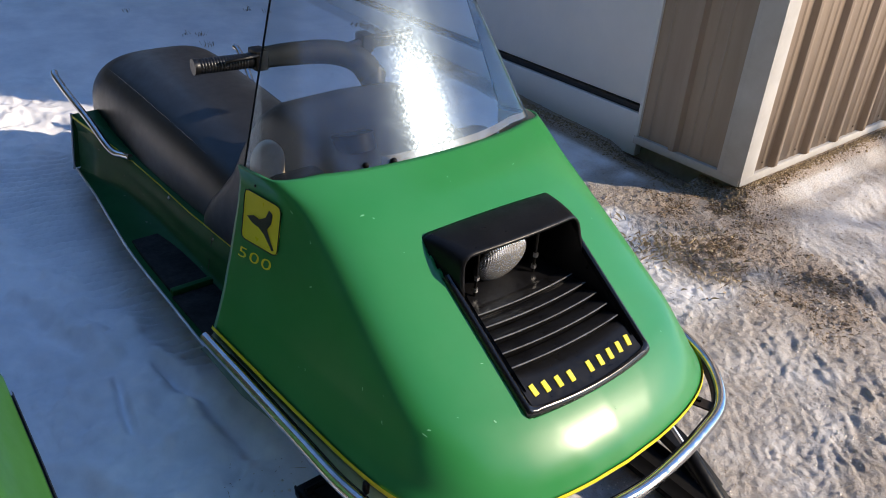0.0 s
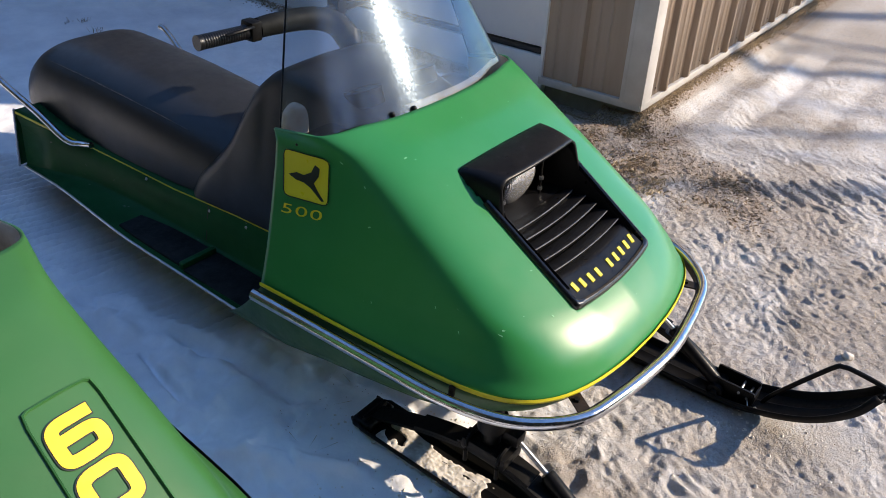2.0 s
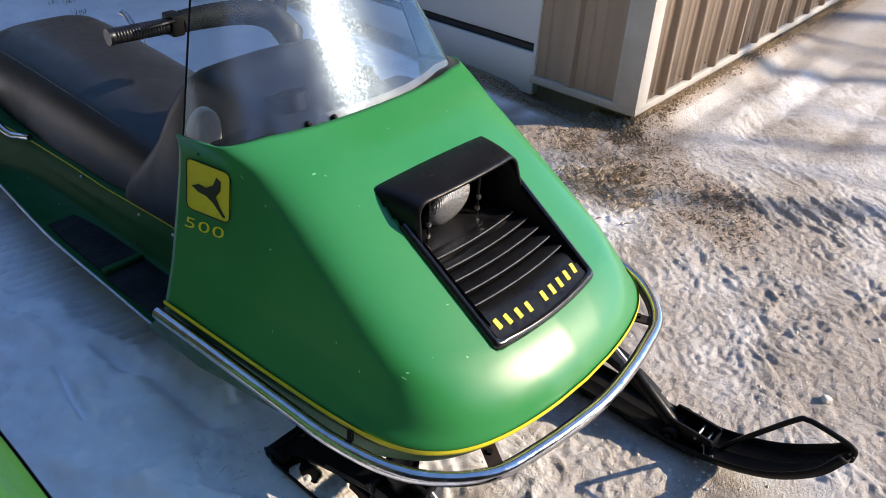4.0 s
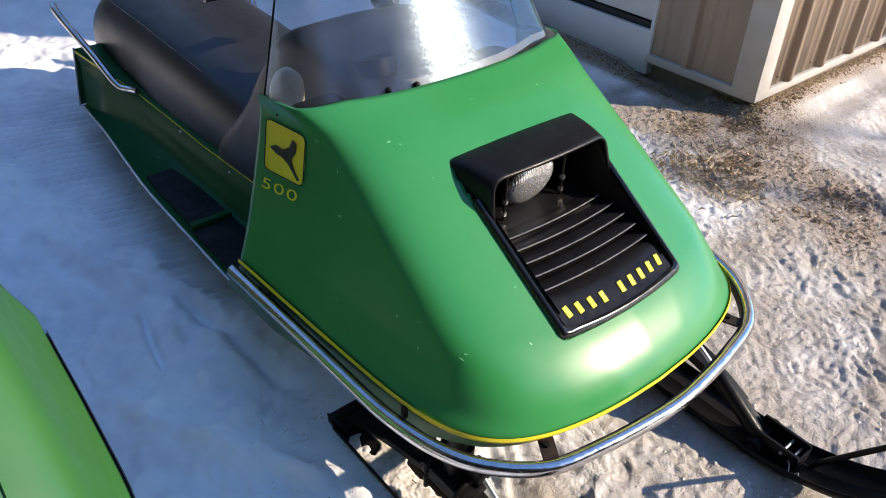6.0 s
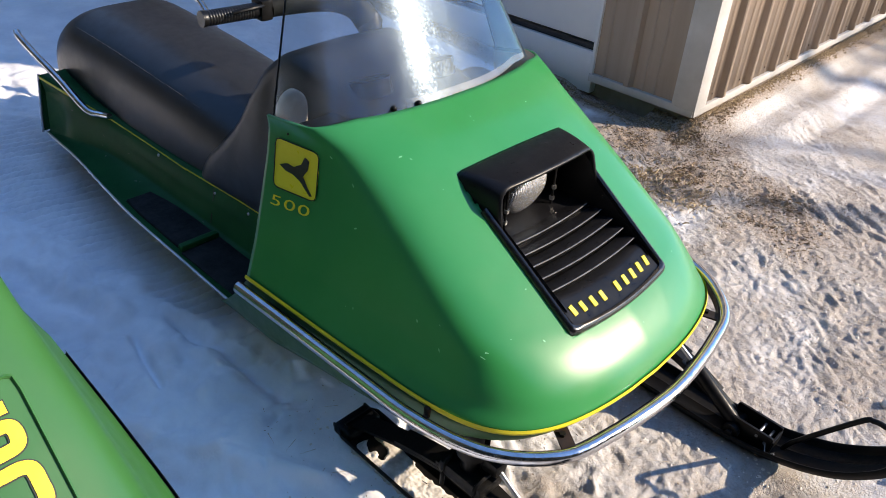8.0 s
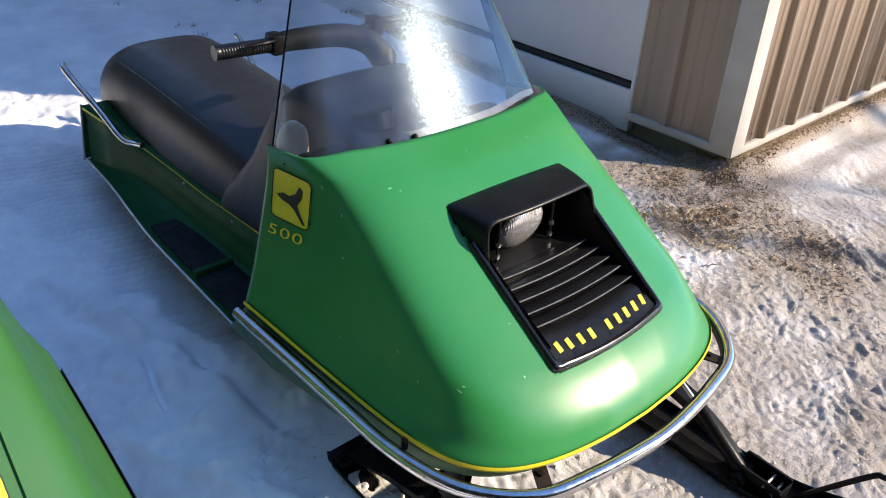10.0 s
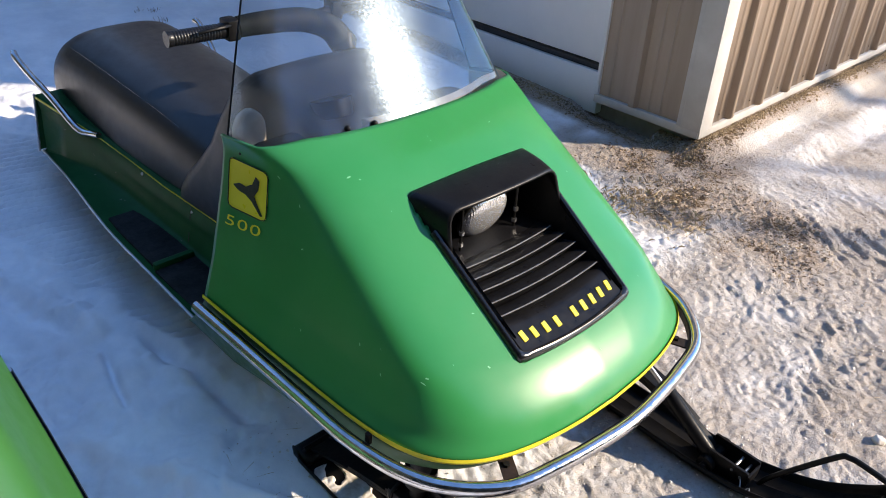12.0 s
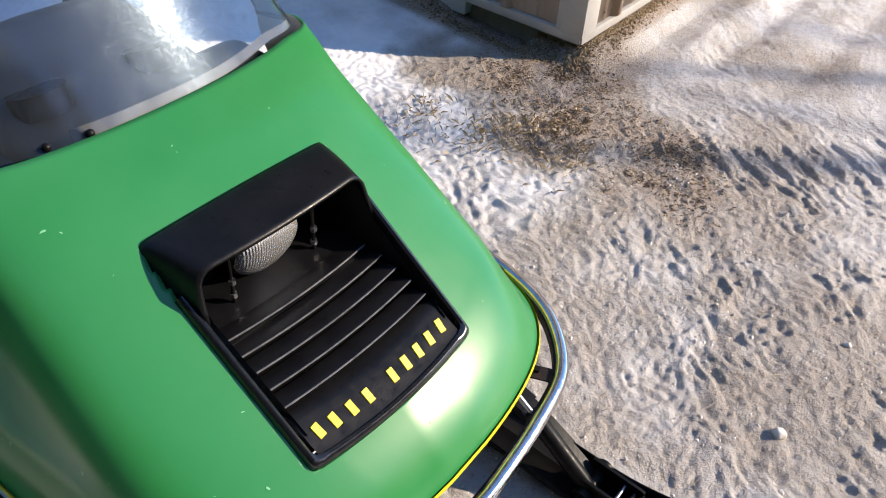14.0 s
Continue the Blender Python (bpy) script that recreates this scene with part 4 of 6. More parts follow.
def build_console(root):
    c = new("console")
    c.parent = root
    tagged(c, "black moulded console below the handlebar")
    prof = smooth_path([(0, 1.20, 0.25), (0, 1.165, 0.33), (0, 1.10, 0.40), (0, 1.03, 0.485), (0, 0.975, 0.59), (0, 0.925, 0.665), (0, 0.865, 0.703), (0, 0.78, 0.705), (0, 0.70, 0.690), (0, 0.60, 0.66), (0, 0.52, 0.62)], 5)
    bm = bmesh.new()
    rows = []
    for q in prof:
        wtop = float(np.interp(q.y, [0.5, 0.75, 0.90, 0.98, 1.05, 1.12, 1.2], [0.20, 0.178, 0.182, 0.198, 0.213, 0.218, 0.219]))
        edge = []
        for fx, dz in ((0.0, -0.006), (0.4, -0.004), (0.80, 0.0), (0.92, 0.010), (0.985, 0.030), (1.01, 0.060)):
            edge.append((fx * wtop, max(q.z - dz, 0.238)))
        foot = edge[-1]
        skirt = [(foot[0] + (0.225 - foot[0]) * min(1.0, 1.6 * f), foot[1] + (0.236 - foot[1]) * f) for f in (0.25, 0.5, 0.75, 1.0)]
        half = edge[1:] + skirt
        rows.append([Vector((-x, q.y, z)) for x, z in half[::-1]] + [Vector((0, q.y, edge[0][1]))] + [Vector((x, q.y, z)) for x, z in half])
    sheet(bm, rows)
    part("cowl", bm, M_VINYL, c, angle=60)
    bm = bmesh.new()
    box(bm, -0.30, 0.30, 0.52, 0.70, 0.50, 0.64, 0.03)
    part("dash", bm, M_BLACK, c, "flat black dash panel")
    for x in (-0.10, 0.10):
        bm = bmesh.new()
        tube(bm, [(x, 0.655, 0.665), (x, 0.668, 0.700)], 0.045, 24)
        part("gauge", bm, M_BLACK, c, "round black gauge housing")
    # added beige arch that stands in for a reflection in the windshield
    bm = bmesh.new()
    rows = []
    for yy, k in ((0.690, 0.90), (0.694, 1.0), (0.708, 1.0), (0.712, 0.90)):
        arch = [(-0.034, -0.06), (-0.034, 0.0)] + [(-0.034 * math.cos(a) * 1.0, 0.050 * math.sin(a)) for a in np.linspace(0, math.pi, 15)] + [(0.034, 0.0), (0.034, -0.06)]
        rows.append([Vector((-0.282 + x * k * 1.05, yy, 0.660 + z * k * 0.95)) for x, z in arch])
    v = sheet(bm, rows)
    bm.faces.new(v[0])
    bm.faces.new(v[-1][::-1])
    part("reflection_arch", bm, M_FIBRE, c, "beige arch added for a reflection in the windshield", angle=50)
    # handlebar
    h = new("handlebar")
    h.parent = root
    tagged(h, "black handlebar with ribbed rubber grips")
    bm = bmesh.new()
    half = [(-0.20, 0.988, 0.763), (-0.13, 0.982, 0.765), (-0.07, 0.965, 0.765), (0, 0.958, 0.765)]
    tube(bm, smooth_path(half + [(-x, y, z) for x, y, z in half[-2::-1]], 5), 0.0115, 14)
    part("bar", bm, M_BLACKMETAL, h)
    bm = bmesh.new()
    pts = smooth_path([(-0.126, 0.984, 0.766), (-0.08, 0.975, 0.769), (0.0, 0.962, 0.768), (0.06, 0.955, 0.757), (0.11, 0.945, 0.733), (0.145, 0.93, 0.685)], 5)
    tube(bm, pts, 0.02, 16, radii=list(np.linspace(0.024, 0.034, len(pts))))
    part("pad", bm, M_PAD, h, "padded black bar cover")
    bm = bmesh.new()
    rod(bm, (0.12, 0.90, 0.66), (0.142, 0.935, 0.71), 0.030, 16)
    part("steering_post", bm, M_BLACKMETAL, h)
    for sx in (-1, 1):
        bm = bmesh.new()
        pts, rad = [], []
        for k in range(61):
            t = k / 60
            pts.append((sx * (0.296 - 0.136 * t), 0.998 - 0.012 * t, 0.763))
            rad.append(0.0168 + (0.0007 if (k % 3) else -0.0005) if 3 < k < 57 else 0.0182)
        tube(bm, pts, 0.017, 16, radii=rad)
        part("grip", bm, M_RUBBER, h, "ribbed black rubber grip")
        bm = bmesh.new()
        box(bm, sx * 0.146 - 0.016, sx * 0.146 + 0.016, 0.962, 1.004, 0.742, 0.790, 0.006)
        part("lever_clamp", bm, M_BLACKMETAL, h)
        bm = bmesh.new()
        tube(bm, smooth_path([(sx * 0.145, 0.972, 0.778), (sx * 0.18, 0.958, 0.782), (sx * 0.215, 0.960, 0.780), (sx * 0.235, 0.966, 0.776)], 5), 0.006, 8, squash=0.7)
        part("lever", bm, M_BLACKMETAL, h)
    return c


def number_panel(root):
    """Recessed number panel on the hood's slope, with three large stacked digits."""
    TL, TR, BL, BR = Vector((0.168, 0.297)), Vector((0.275, 0.308)), Vector((0.148, 0.045)), Vector((0.263, 0.050))

    def q(s, t, out):
        p = TL.lerp(TR, s).lerp(BL.lerp(BR, s), t)
        return Vector((p.x, p.y, hood_z(p.x, p.y))) + Vector((0.10, -0.50, 0.85)) * out
    bm = bmesh.new()
    ring = []
    for k in range(4):
        for i in range(14):
            f = i / 14
            ring.append(((f, 0), (1, f), (1 - f, 1), (0, 1 - f))[k])
    rnd2 = []
    for a, c in ring:
        rnd2.append((0.5 + (a - 0.5) * (1 - 0.05 * (abs(c - 0.5) > 0.46)), 0.5 + (c - 0.5) * (1 - 0.02 * (abs(a - 0.5) > 0.46))))
    rows = []
    for grow, out in ((1.05, -0.001), (1.03, 0.004), (0.99, 0.005), (0.96, 0.0012)):
        rows.append([q(0.5 + (a - 0.5) * grow, 0.5 + (c - 0.5) * (1 + (grow - 1) * 0.4), out) for a, c in rnd2])
    sheet(bm, rows, closed=True)
    frame_ob = part("number_panel", bm, M_GREEN_BRIGHT, root, "raised green border of the number panel")
    six = [(0.80, 0.74), (0.2, 0.74), (-0.38, 0.74), (-0.66, 0.62), (-0.74, 0.36), (-0.74, -0.36), (-0.66, -0.62), (-0.38, -0.74), (0.38, -0.74), (0.66, -0.64), (0.74, -0.42), (0.74, -0.16), (0.66, 0.04), (0.40, 0.12), (-0.1, 0.12), (-0.60, 0.12)]
    nought = [(0.0, 0.74), (-0.38, 0.74), (-0.66, 0.62), (-0.74, 0.36), (-0.74, 0.0), (-0.74, -0.36), (-0.66, -0.62), (-0.38, -0.74), (0.0, -0.74), (0.38, -0.74), (0.66, -0.62), (0.74, -0.36), (0.74, 0.0), (0.74, 0.36), (0.66, 0.62), (0.38, 0.74), (0.0, 0.74)]
    for line, tc in ((six, 0.225), (nought, 0.50), (nought, 0.775)):
        mid = smooth_path([(a, c, 0) for a, c in line], 5)
        for half, out, mt, nm, lb in ((0.290, 0.0020, M_INK, "digit_outline", "dark outline"), (0.236, 0.0032, M_DIGIT, "digit", "large yellow digit")):
            bm = bmesh.new()
            rows = []
            for k, p in enumerate(mid):
                d = (mid[min(k + 1, len(mid) - 1)] - mid[max(k - 1, 0)]).normalized()
                if line is nought and k in (0, len(mid) - 1):
                    d = Vector((-1, 0, 0))
                ext = d * (0.045 if nm == "digit_outline" else 0.0) * ((k == len(mid) - 1) - (k == 0)) * (line is six)
                side = Vector((-d.y, d.x, 0)) * half
                rows.append([q(0.455 + (p + ext + side * f).x * 0.375, tc - (p + ext + side * f).y * 0.127, out) for f in (-1, -0.33, 0.33, 1)])
            sheet(bm, rows)
            part(nm, bm, mt, frame_ob, lb, smooth=False)
    return frame_ob


def build_badge(root):
    """Yellow square badge with a plain dark slanting shape, and the number below it."""
    bm = bmesh.new()
    # corners of the badge along the side of the hood
    def q(s, t, out):
        y = 0.657 - 0.124 * s
        z = 0.644 + 0.013 * s - (0.097 - 0.001 * s) * t
        return side_point(y - 0.018 * t * (1 - 0.2 * s), z, out)
    rows, n2 = [], 14
    for j in range(n2 + 1):
        row = []
        for i in range(n2 + 1):
            s, t = 2 * i / n2 - 1, 2 * j / n2 - 1
            rr = 0.22
            ax, ay = max(abs(s) - (1 - rr), 0), max(abs(t) - (1 - rr), 0)
            d = math.hypot(ax, ay)
            if d > rr:
                s -= math.copysign(ax * (1 - rr / d), s)
                t -= math.copysign(ay * (1 - rr / d), t)
            row.append(q((s + 1) / 2, (t + 1) / 2, 0.0016))
        rows.append(row)
    sheet(bm, rows)
    b = part("badge", bm, M_DECAL, root, "yellow rounded square badge with a dark emblem")
    bm = bmesh.new()
    shape = [(0.12, 0.52), (0.30, 0.44), (0.46, 0.46), (0.62, 0.36), (0.70, 0.18), (0.80, 0.24), (0.78, 0.42), (0.68, 0.58), (0.80, 0.76), (0.92, 0.90), (0.86, 0.92), (0.62, 0.70), (0.46, 0.62), (0.28, 0.60)]
    bm.faces.new([bm.verts.new(q(s, t, 0.0030)) for s, t in shape])
    part("emblem", bm, M_INK, b, "plain dark slanting emblem")
    bm = bmesh.new()
    ring = [q(s, t, 0.0022) for s, t in [(0.12, 0.004), (0.88, 0.004), (0.965, 0.035), (0.996, 0.12), (0.996, 0.88), (0.965, 0.965), (0.88, 0.996), (0.12, 0.996), (0.035, 0.965), (0.004, 0.88), (0.004, 0.12), (0.035, 0.035), (0.12, 0.004)]]
    tube(bm, ring, 0.0011, 6, caps=False)
    part("badge_border", bm, M_INK, b, "thin dark border")
    bm = text_mesh("500", 0.0305, 0.0, spacing=1.12)
    for v in bm.verts:
        s, h = v.co.x * 2.3, v.co.y
        y = 0.583 - s
        z = 0.527 + h + 0.16 * s
        v.co = side_point(y, z, 0.002)
    part("model_number", bm, M_DECAL, root, "yellow number 500")
    return b


def chips(root, n3, seed):
    rnd = random.Random(seed)
    for k in range(n3):
        bm = bmesh.new()
        u, s = rnd.uniform(-0.75, 0.4), rnd.uniform(0.15, 0.95)
        p0 = hood_point(u, s)
        if in_grille(p0.x, p0.y, 0.02):
            bm.free()
            continue
        du, ds = hood_point(u + 0.004, s) - p0, hood_point(u, s + 0.006) - p0
        du.normalize(), ds.normalize()
        nrm = du.cross(ds)
        if nrm.dot(p0 - Vector((0, 0.5, 0.3))) < 0:
            nrm = -nrm
        r0 = rnd.choice((0.0009, 0.0012, 0.0016, 0.0024))
        ang = rnd.uniform(0, 3)
        vs = []
        for a in range(7):
            th = 2 * math.pi * a / 7
            rr = r0 * rnd.uniform(0.6, 1.2)
            e = Vector((math.cos(th) * 1.9, math.sin(th) * 0.7))
            e.rotate(Matrix.Rotation(ang, 2))
            vs.append(bm.verts.new(p0 + (du * e.x + ds * e.y) * rr + nrm * 0.0009))
        bm.faces.new(vs)
        part("paint_chip", bm, M_CHIP, root, "pale paint chip")


M_CHIP = mat("bare_primer", (0.20, 0.52, 0.28), 0.6)


def snowmobile(m, label, full=True):
    root = thing("snowmobile", label, "snowmobile", m, "parked snowmobiles")
    build_hood(root, M_GREEN if full else M_GREEN_BRIGHT, opening=full)
    build_trim(root, M_YELLOW if full else M_RUBBER, "hood_trim", "yellow edge trim" if full else "black rubber edge trim", 1.0 if full else 0.95)
    build_pan(root)
    build_tunnel(root)
    build_seat(root)
    build_console(root)
    build_ski(root, -1)
    build_ski(root, 1)
    if full:
        build_bumper(root, M_CHROME, "chromed tube bumper round the nose")
    else:
        build_bumper(root, M_BLACKMETAL, "black tube bumper round the nose", sides=False)
    if full:
        build_grille(root)
        build_windshield(root)
        build_badge(root)
        chips(root, 34, 4)
    else:
        number_panel(root)
    return root


# ---------- ground ----------
TABLES = {}


def value_noise(x, y, cell, seed):
    if seed not in TABLES:
        TABLES[seed] = np.random.RandomState(seed).rand(256, 256)
    tab = TABLES[seed]
    gx, gy = x / cell, y / cell
    ix, iy = np.floor(gx).astype(int), np.floor(gy).astype(int)
    fx, fy = gx - ix, gy - iy
    fx, fy = fx * fx * (3 - 2 * fx), fy * fy * (3 - 2 * fy)
    a = tab[ix % 256, iy % 256]
    b2 = tab[(ix + 1) % 256, iy % 256]
    c = tab[ix % 256, (iy + 1) % 256]
    d = tab[(ix + 1) % 256, (iy + 1) % 256]
    return (a * (1 - fx) + b2 * fx) * (1 - fy) + (c * (1 - fx) + d * fx) * fy - 0.5


def axis_points(lo, hi, step, far):
    core = np.arange(lo, hi, step)
    grow, d, v = [], step, hi
    while v < far:
        d *= 1.22
        grow.append(v)
        v += d
    left, d, v = [], step, lo - step
    while v > -far:
        d *= 1.22
        left.append(v)
        v -= d
    return np.concatenate([left[::-1], core, grow])


def smoothstep(a, c, v):
    t = np.clip((v - a) / (c - a), 0, 1)
    return t * t * (3 - 2 * t)


def groove(x, y, a, c, width, depth):
    """A soft furrow (or, with negative depth, a ridge) from a to c."""
    ax, ay = a
    dx, dy = c[0] - ax, c[1] - ay
    ln = math.hypot(dx, dy)
    k = ((x - ax) * dx + (y - ay) * dy) / ln ** 2
    off = ((x - ax) * dy - (y - ay) * dx) / ln + 0.018 * value_noise(x, y, 0.13, 41)
    return -depth * np.exp(-(off / width) ** 2) * smoothstep(-0.12, 0.12, k) * smoothstep(1.12, 0.88, k)


def boot_print(x, y, cx, cy, turn, depth):
    """A sole pressed into the snow, with cross lugs and a low rim."""
    ca, sa = math.cos(turn), math.sin(turn)
    u, v = (x - cx) * ca + (y - cy) * sa, (y - cy) * ca - (x - cx) * sa
    half = 0.047 - 0.014 * np.exp(-((u + 0.035) / 0.04) ** 2)
    d = np.maximum(np.abs(u) - 0.135, np.abs(v) - half)
    sole = smoothstep(0.006, -0.004, d)
    lug = 0.5 + 0.5 * np.clip(2.2 * np.sin(2 * np.pi * (u + 0.25 * np.abs(v)) / 0.034) * np.sign(np.abs(v) - 0.012), -1, 1)
    rim = np.exp(-((d - 0.010) / 0.008) ** 2)
    return (depth * 0.45 * rim - sole * depth * (0.35 + 0.65 * lug)) * np.clip(0.6 + 1.8 * value_noise(x, y, 0.055, 42), 0, 1.3)


PRINTS = [(1.13, -0.10, 1.9, 0.010), (1.29, -0.13, 2.0, 0.009), (0.74, -0.20, 2.6, 0.011), (0.95, -0.33, 0.9, 0.009), (0.62, -0.62, 0.4, 0.009),
          (0.86, -0.74, 1.2, 0.010), (1.45, -0.45, 2.4, 0.009), (1.02, 0.14, 0.7, 0.008), (-0.20, -0.62, 0.8, 0.008), (-0.50, 0.60, 2.3, 0.012), (-0.62, 0.42, 1.0, 0.014), (-0.70, 0.95, 1.7, 0.012), (-0.58, 1.28, 2.0, 0.010)]


def belt_prints(x, y):
    """Where a drive track has run beside the machine, and its cross bars, from -1 in the grooves to 1 on the crests."""
    bx = smoothstep(-0.03, 0.03, x + 0.40 + 0.26 * (y - 1.07) + 0.08 * value_noise(x, y, 0.12, 8)) * smoothstep(-0.18, -0.24, x)
    by = smoothstep(0.86, 0.96, y) * smoothstep(2.45, 2.1, y)
    ribs = np.clip(np.sin(2 * np.pi * (y + 0.20 * (x + 0.3) + 0.006 * value_noise(x, y, 0.2, 47)) / 0.036) * 1.6, -1, 1)
    return bx * by, ribs * np.clip(0.85 + 0.9 * value_noise(x, y, 0.09, 56), 0.25, 1.2)


def ground_height(x, y):
    """Height above the yard's even slope, in the yard's own axes."""
    ahead = smoothstep(0.30, 0.0, y) * smoothstep(-0.85, -0.45, x)
    trod = np.maximum(smoothstep(-0.15, 0.25, x - 0.25 * y) * smoothstep(3.6, 2.2, y), ahead)
    lane = smoothstep(1.6, 2.2, x + 0.45 * y)
    wx, wy = x + 0.05 * value_noise(x, y, 0.12, 43), y + 0.05 * value_noise(x, y, 0.12, 44)
    h = 0.05 * value_noise(x, y, 1.7, 1) + 0.016 * value_noise(x, y, 0.55, 2)
    rough = 0.016 * value_noise(wx, wy, 0.19, 3) + 0.005 * value_noise(wx, wy, 0.075, 4)
    rows = 0.82 * wx - 0.57 * wy, 0.57 * wx + 0.82 * wy
    ridged = 0.45 - np.abs(value_noise(rows[0], rows[1] * 0.45, 0.036, 5)) * 2.4
    pits = np.clip(value_noise(wx + 0.3 * wy, wy - 0.3 * wx, 0.030, 6) + 0.6 * value_noise(wx, wy, 0.017, 45), -0.6, 0.22)
    where = np.clip(0.55 + 2.4 * value_noise(x, y, 0.22, 13), 0.08, 1.4)
    rough = rough + where * (0.0085 * ridged + 0.0048 * pits) + 0.0090 * value_noise(wx, wy, 0.0125, 46)
    h = h + rough * (0.16 + 0.84 * trod * (1 - 0.74 * lane))
    for cx, cy, turn, depth in PRINTS:
        h = h + 0.45 * boot_print(wx, wy, cx, cy, turn, depth)
    # furrows and low crests where skis slid
    h = h + groove(x, y, (-0.434, 1.00), (-0.385, 0.58), 0.024, 0.034) + groove(x, y, (-0.47, 1.02), (-0.45, 0.60), 0.022, -0.010)
    h = h + groove(x, y, (-0.55, 0.99), (-0.60, 0.79), 0.012, 0.028) + groove(x, y, (-0.66, 1.50), (-0.53, 1.08), 0.045, -0.030)
    h = h + groove(x, y, (-0.74, 0.80), (-0.47, 0.28), 0.026, -0.020) + groove(x, y, (-0.70, 1.55), (-0.58, 1.12), 0.04, 0.026)
    h = h + groove(x, y, (-0.78, 0.66), (-0.62, 0.22), 0.05, 0.012) + groove(x, y, (-0.31, 0.86), (-0.34, 0.5), 0.02, -0.009)
    belt, ribs = belt_prints(x, y)
    h = h + belt * (0.014 * ribs - 0.014)
    side = smoothstep(0.1, -0.3, x) * (1 - 0.85 * belt)
    h = h + side * (0.040 * value_noise(wx, wy + 0.5 * wx, 0.20, 52) + 0.024 * value_noise(wx, wy, 0.06, 53) + 0.013 * value_noise(wx, wy, 0.027, 54))
    h = h + 0.020 * np.abs(value_noise(x + 0.4 * y, y, 0.28, 15)) * side + side * 0.012 * np.clip(value_noise(wx, wy, 0.05, 48), -0.5, 0.15)
    pock = np.exp(-((x + 0.49) / 0.09) ** 2 - ((y - 0.62) / 0.10) ** 2)
    h = h + pock * 0.012 * np.clip(value_noise(wx, wy, 0.028, 49), -0.5, 0.1)
    # tyre lug prints in the drive
    ex, ey, fx, fy = 0.78, -0.62, -0.47, -0.88
    det = ex * fy - ey * fx
    rx, ry = x - 1.72, y + 0.09
    ss, tt = (rx * fy - ry * fx) / det, (ex * ry - ey * rx) / det
    band = smoothstep(0.115, 0.085, np.abs(tt + 0.05 * value_noise(x, y, 0.08, 16))) * smoothstep(0.50, 0.40, np.abs(ss - 0.18))
    h = h - band * 0.010 * smoothstep(-0.1, 0.5, np.sin(2 * np.pi * ss / 0.088)) * (0.9 + 0.7 * value_noise(x, y, 0.07, 50))
    # wheel ruts in the lane
    lane_x = smoothstep(1.85, 2.2, x)
    h = h + lane_x * (groove(x, y, (1.9, 0.36), (5.0, 0.30), 0.05, 0.018) + groove(x, y, (1.9, 0.47), (5.0, 0.47), 0.045, -0.014) + groove(x, y, (2.0, 0.10), (5.0, -0.05), 0.06, 0.016))
    # gravel banked against the shed
    h = h * (1 - smoothstep(0.25, 0.05, np.abs(y - 0.70)) * smoothstep(1.5, 1.8, x) * 0.6) + 0.062 * smoothstep(0.14, 0.02, 0.70 - y) * smoothstep(1.60, 1.80, x) * (y < 0.9)
    # a hollow under the sheets of the side wall
    h = h - 0.040 * smoothstep(1.60, 1.72, x) * smoothstep(1.95, 1.80, x) * smoothstep(0.70, 0.80, y) * smoothstep(1.35, 1.20, y)
    # pack the snow level where the machines stand
    for cx, cy in ((0.0, 0.0), (-1.27, 0.07)):
        for sx in (-0.35, 0.35):
            k = np.exp(-(((x - cx - sx) / 0.085) ** 4)) * smoothstep(-0.66, -0.5, y - cy) * smoothstep(0.55, 0.45, y - cy)
            h = h * (1 - k) + 0.006 * k
        k = np.exp(-(((x - cx) / 0.24) ** 6)) * smoothstep(0.6, 0.75, y - cy) * smoothstep(2.1, 1.95, y - cy)
        h = h * (1 - k) - 0.004 * k
    return h


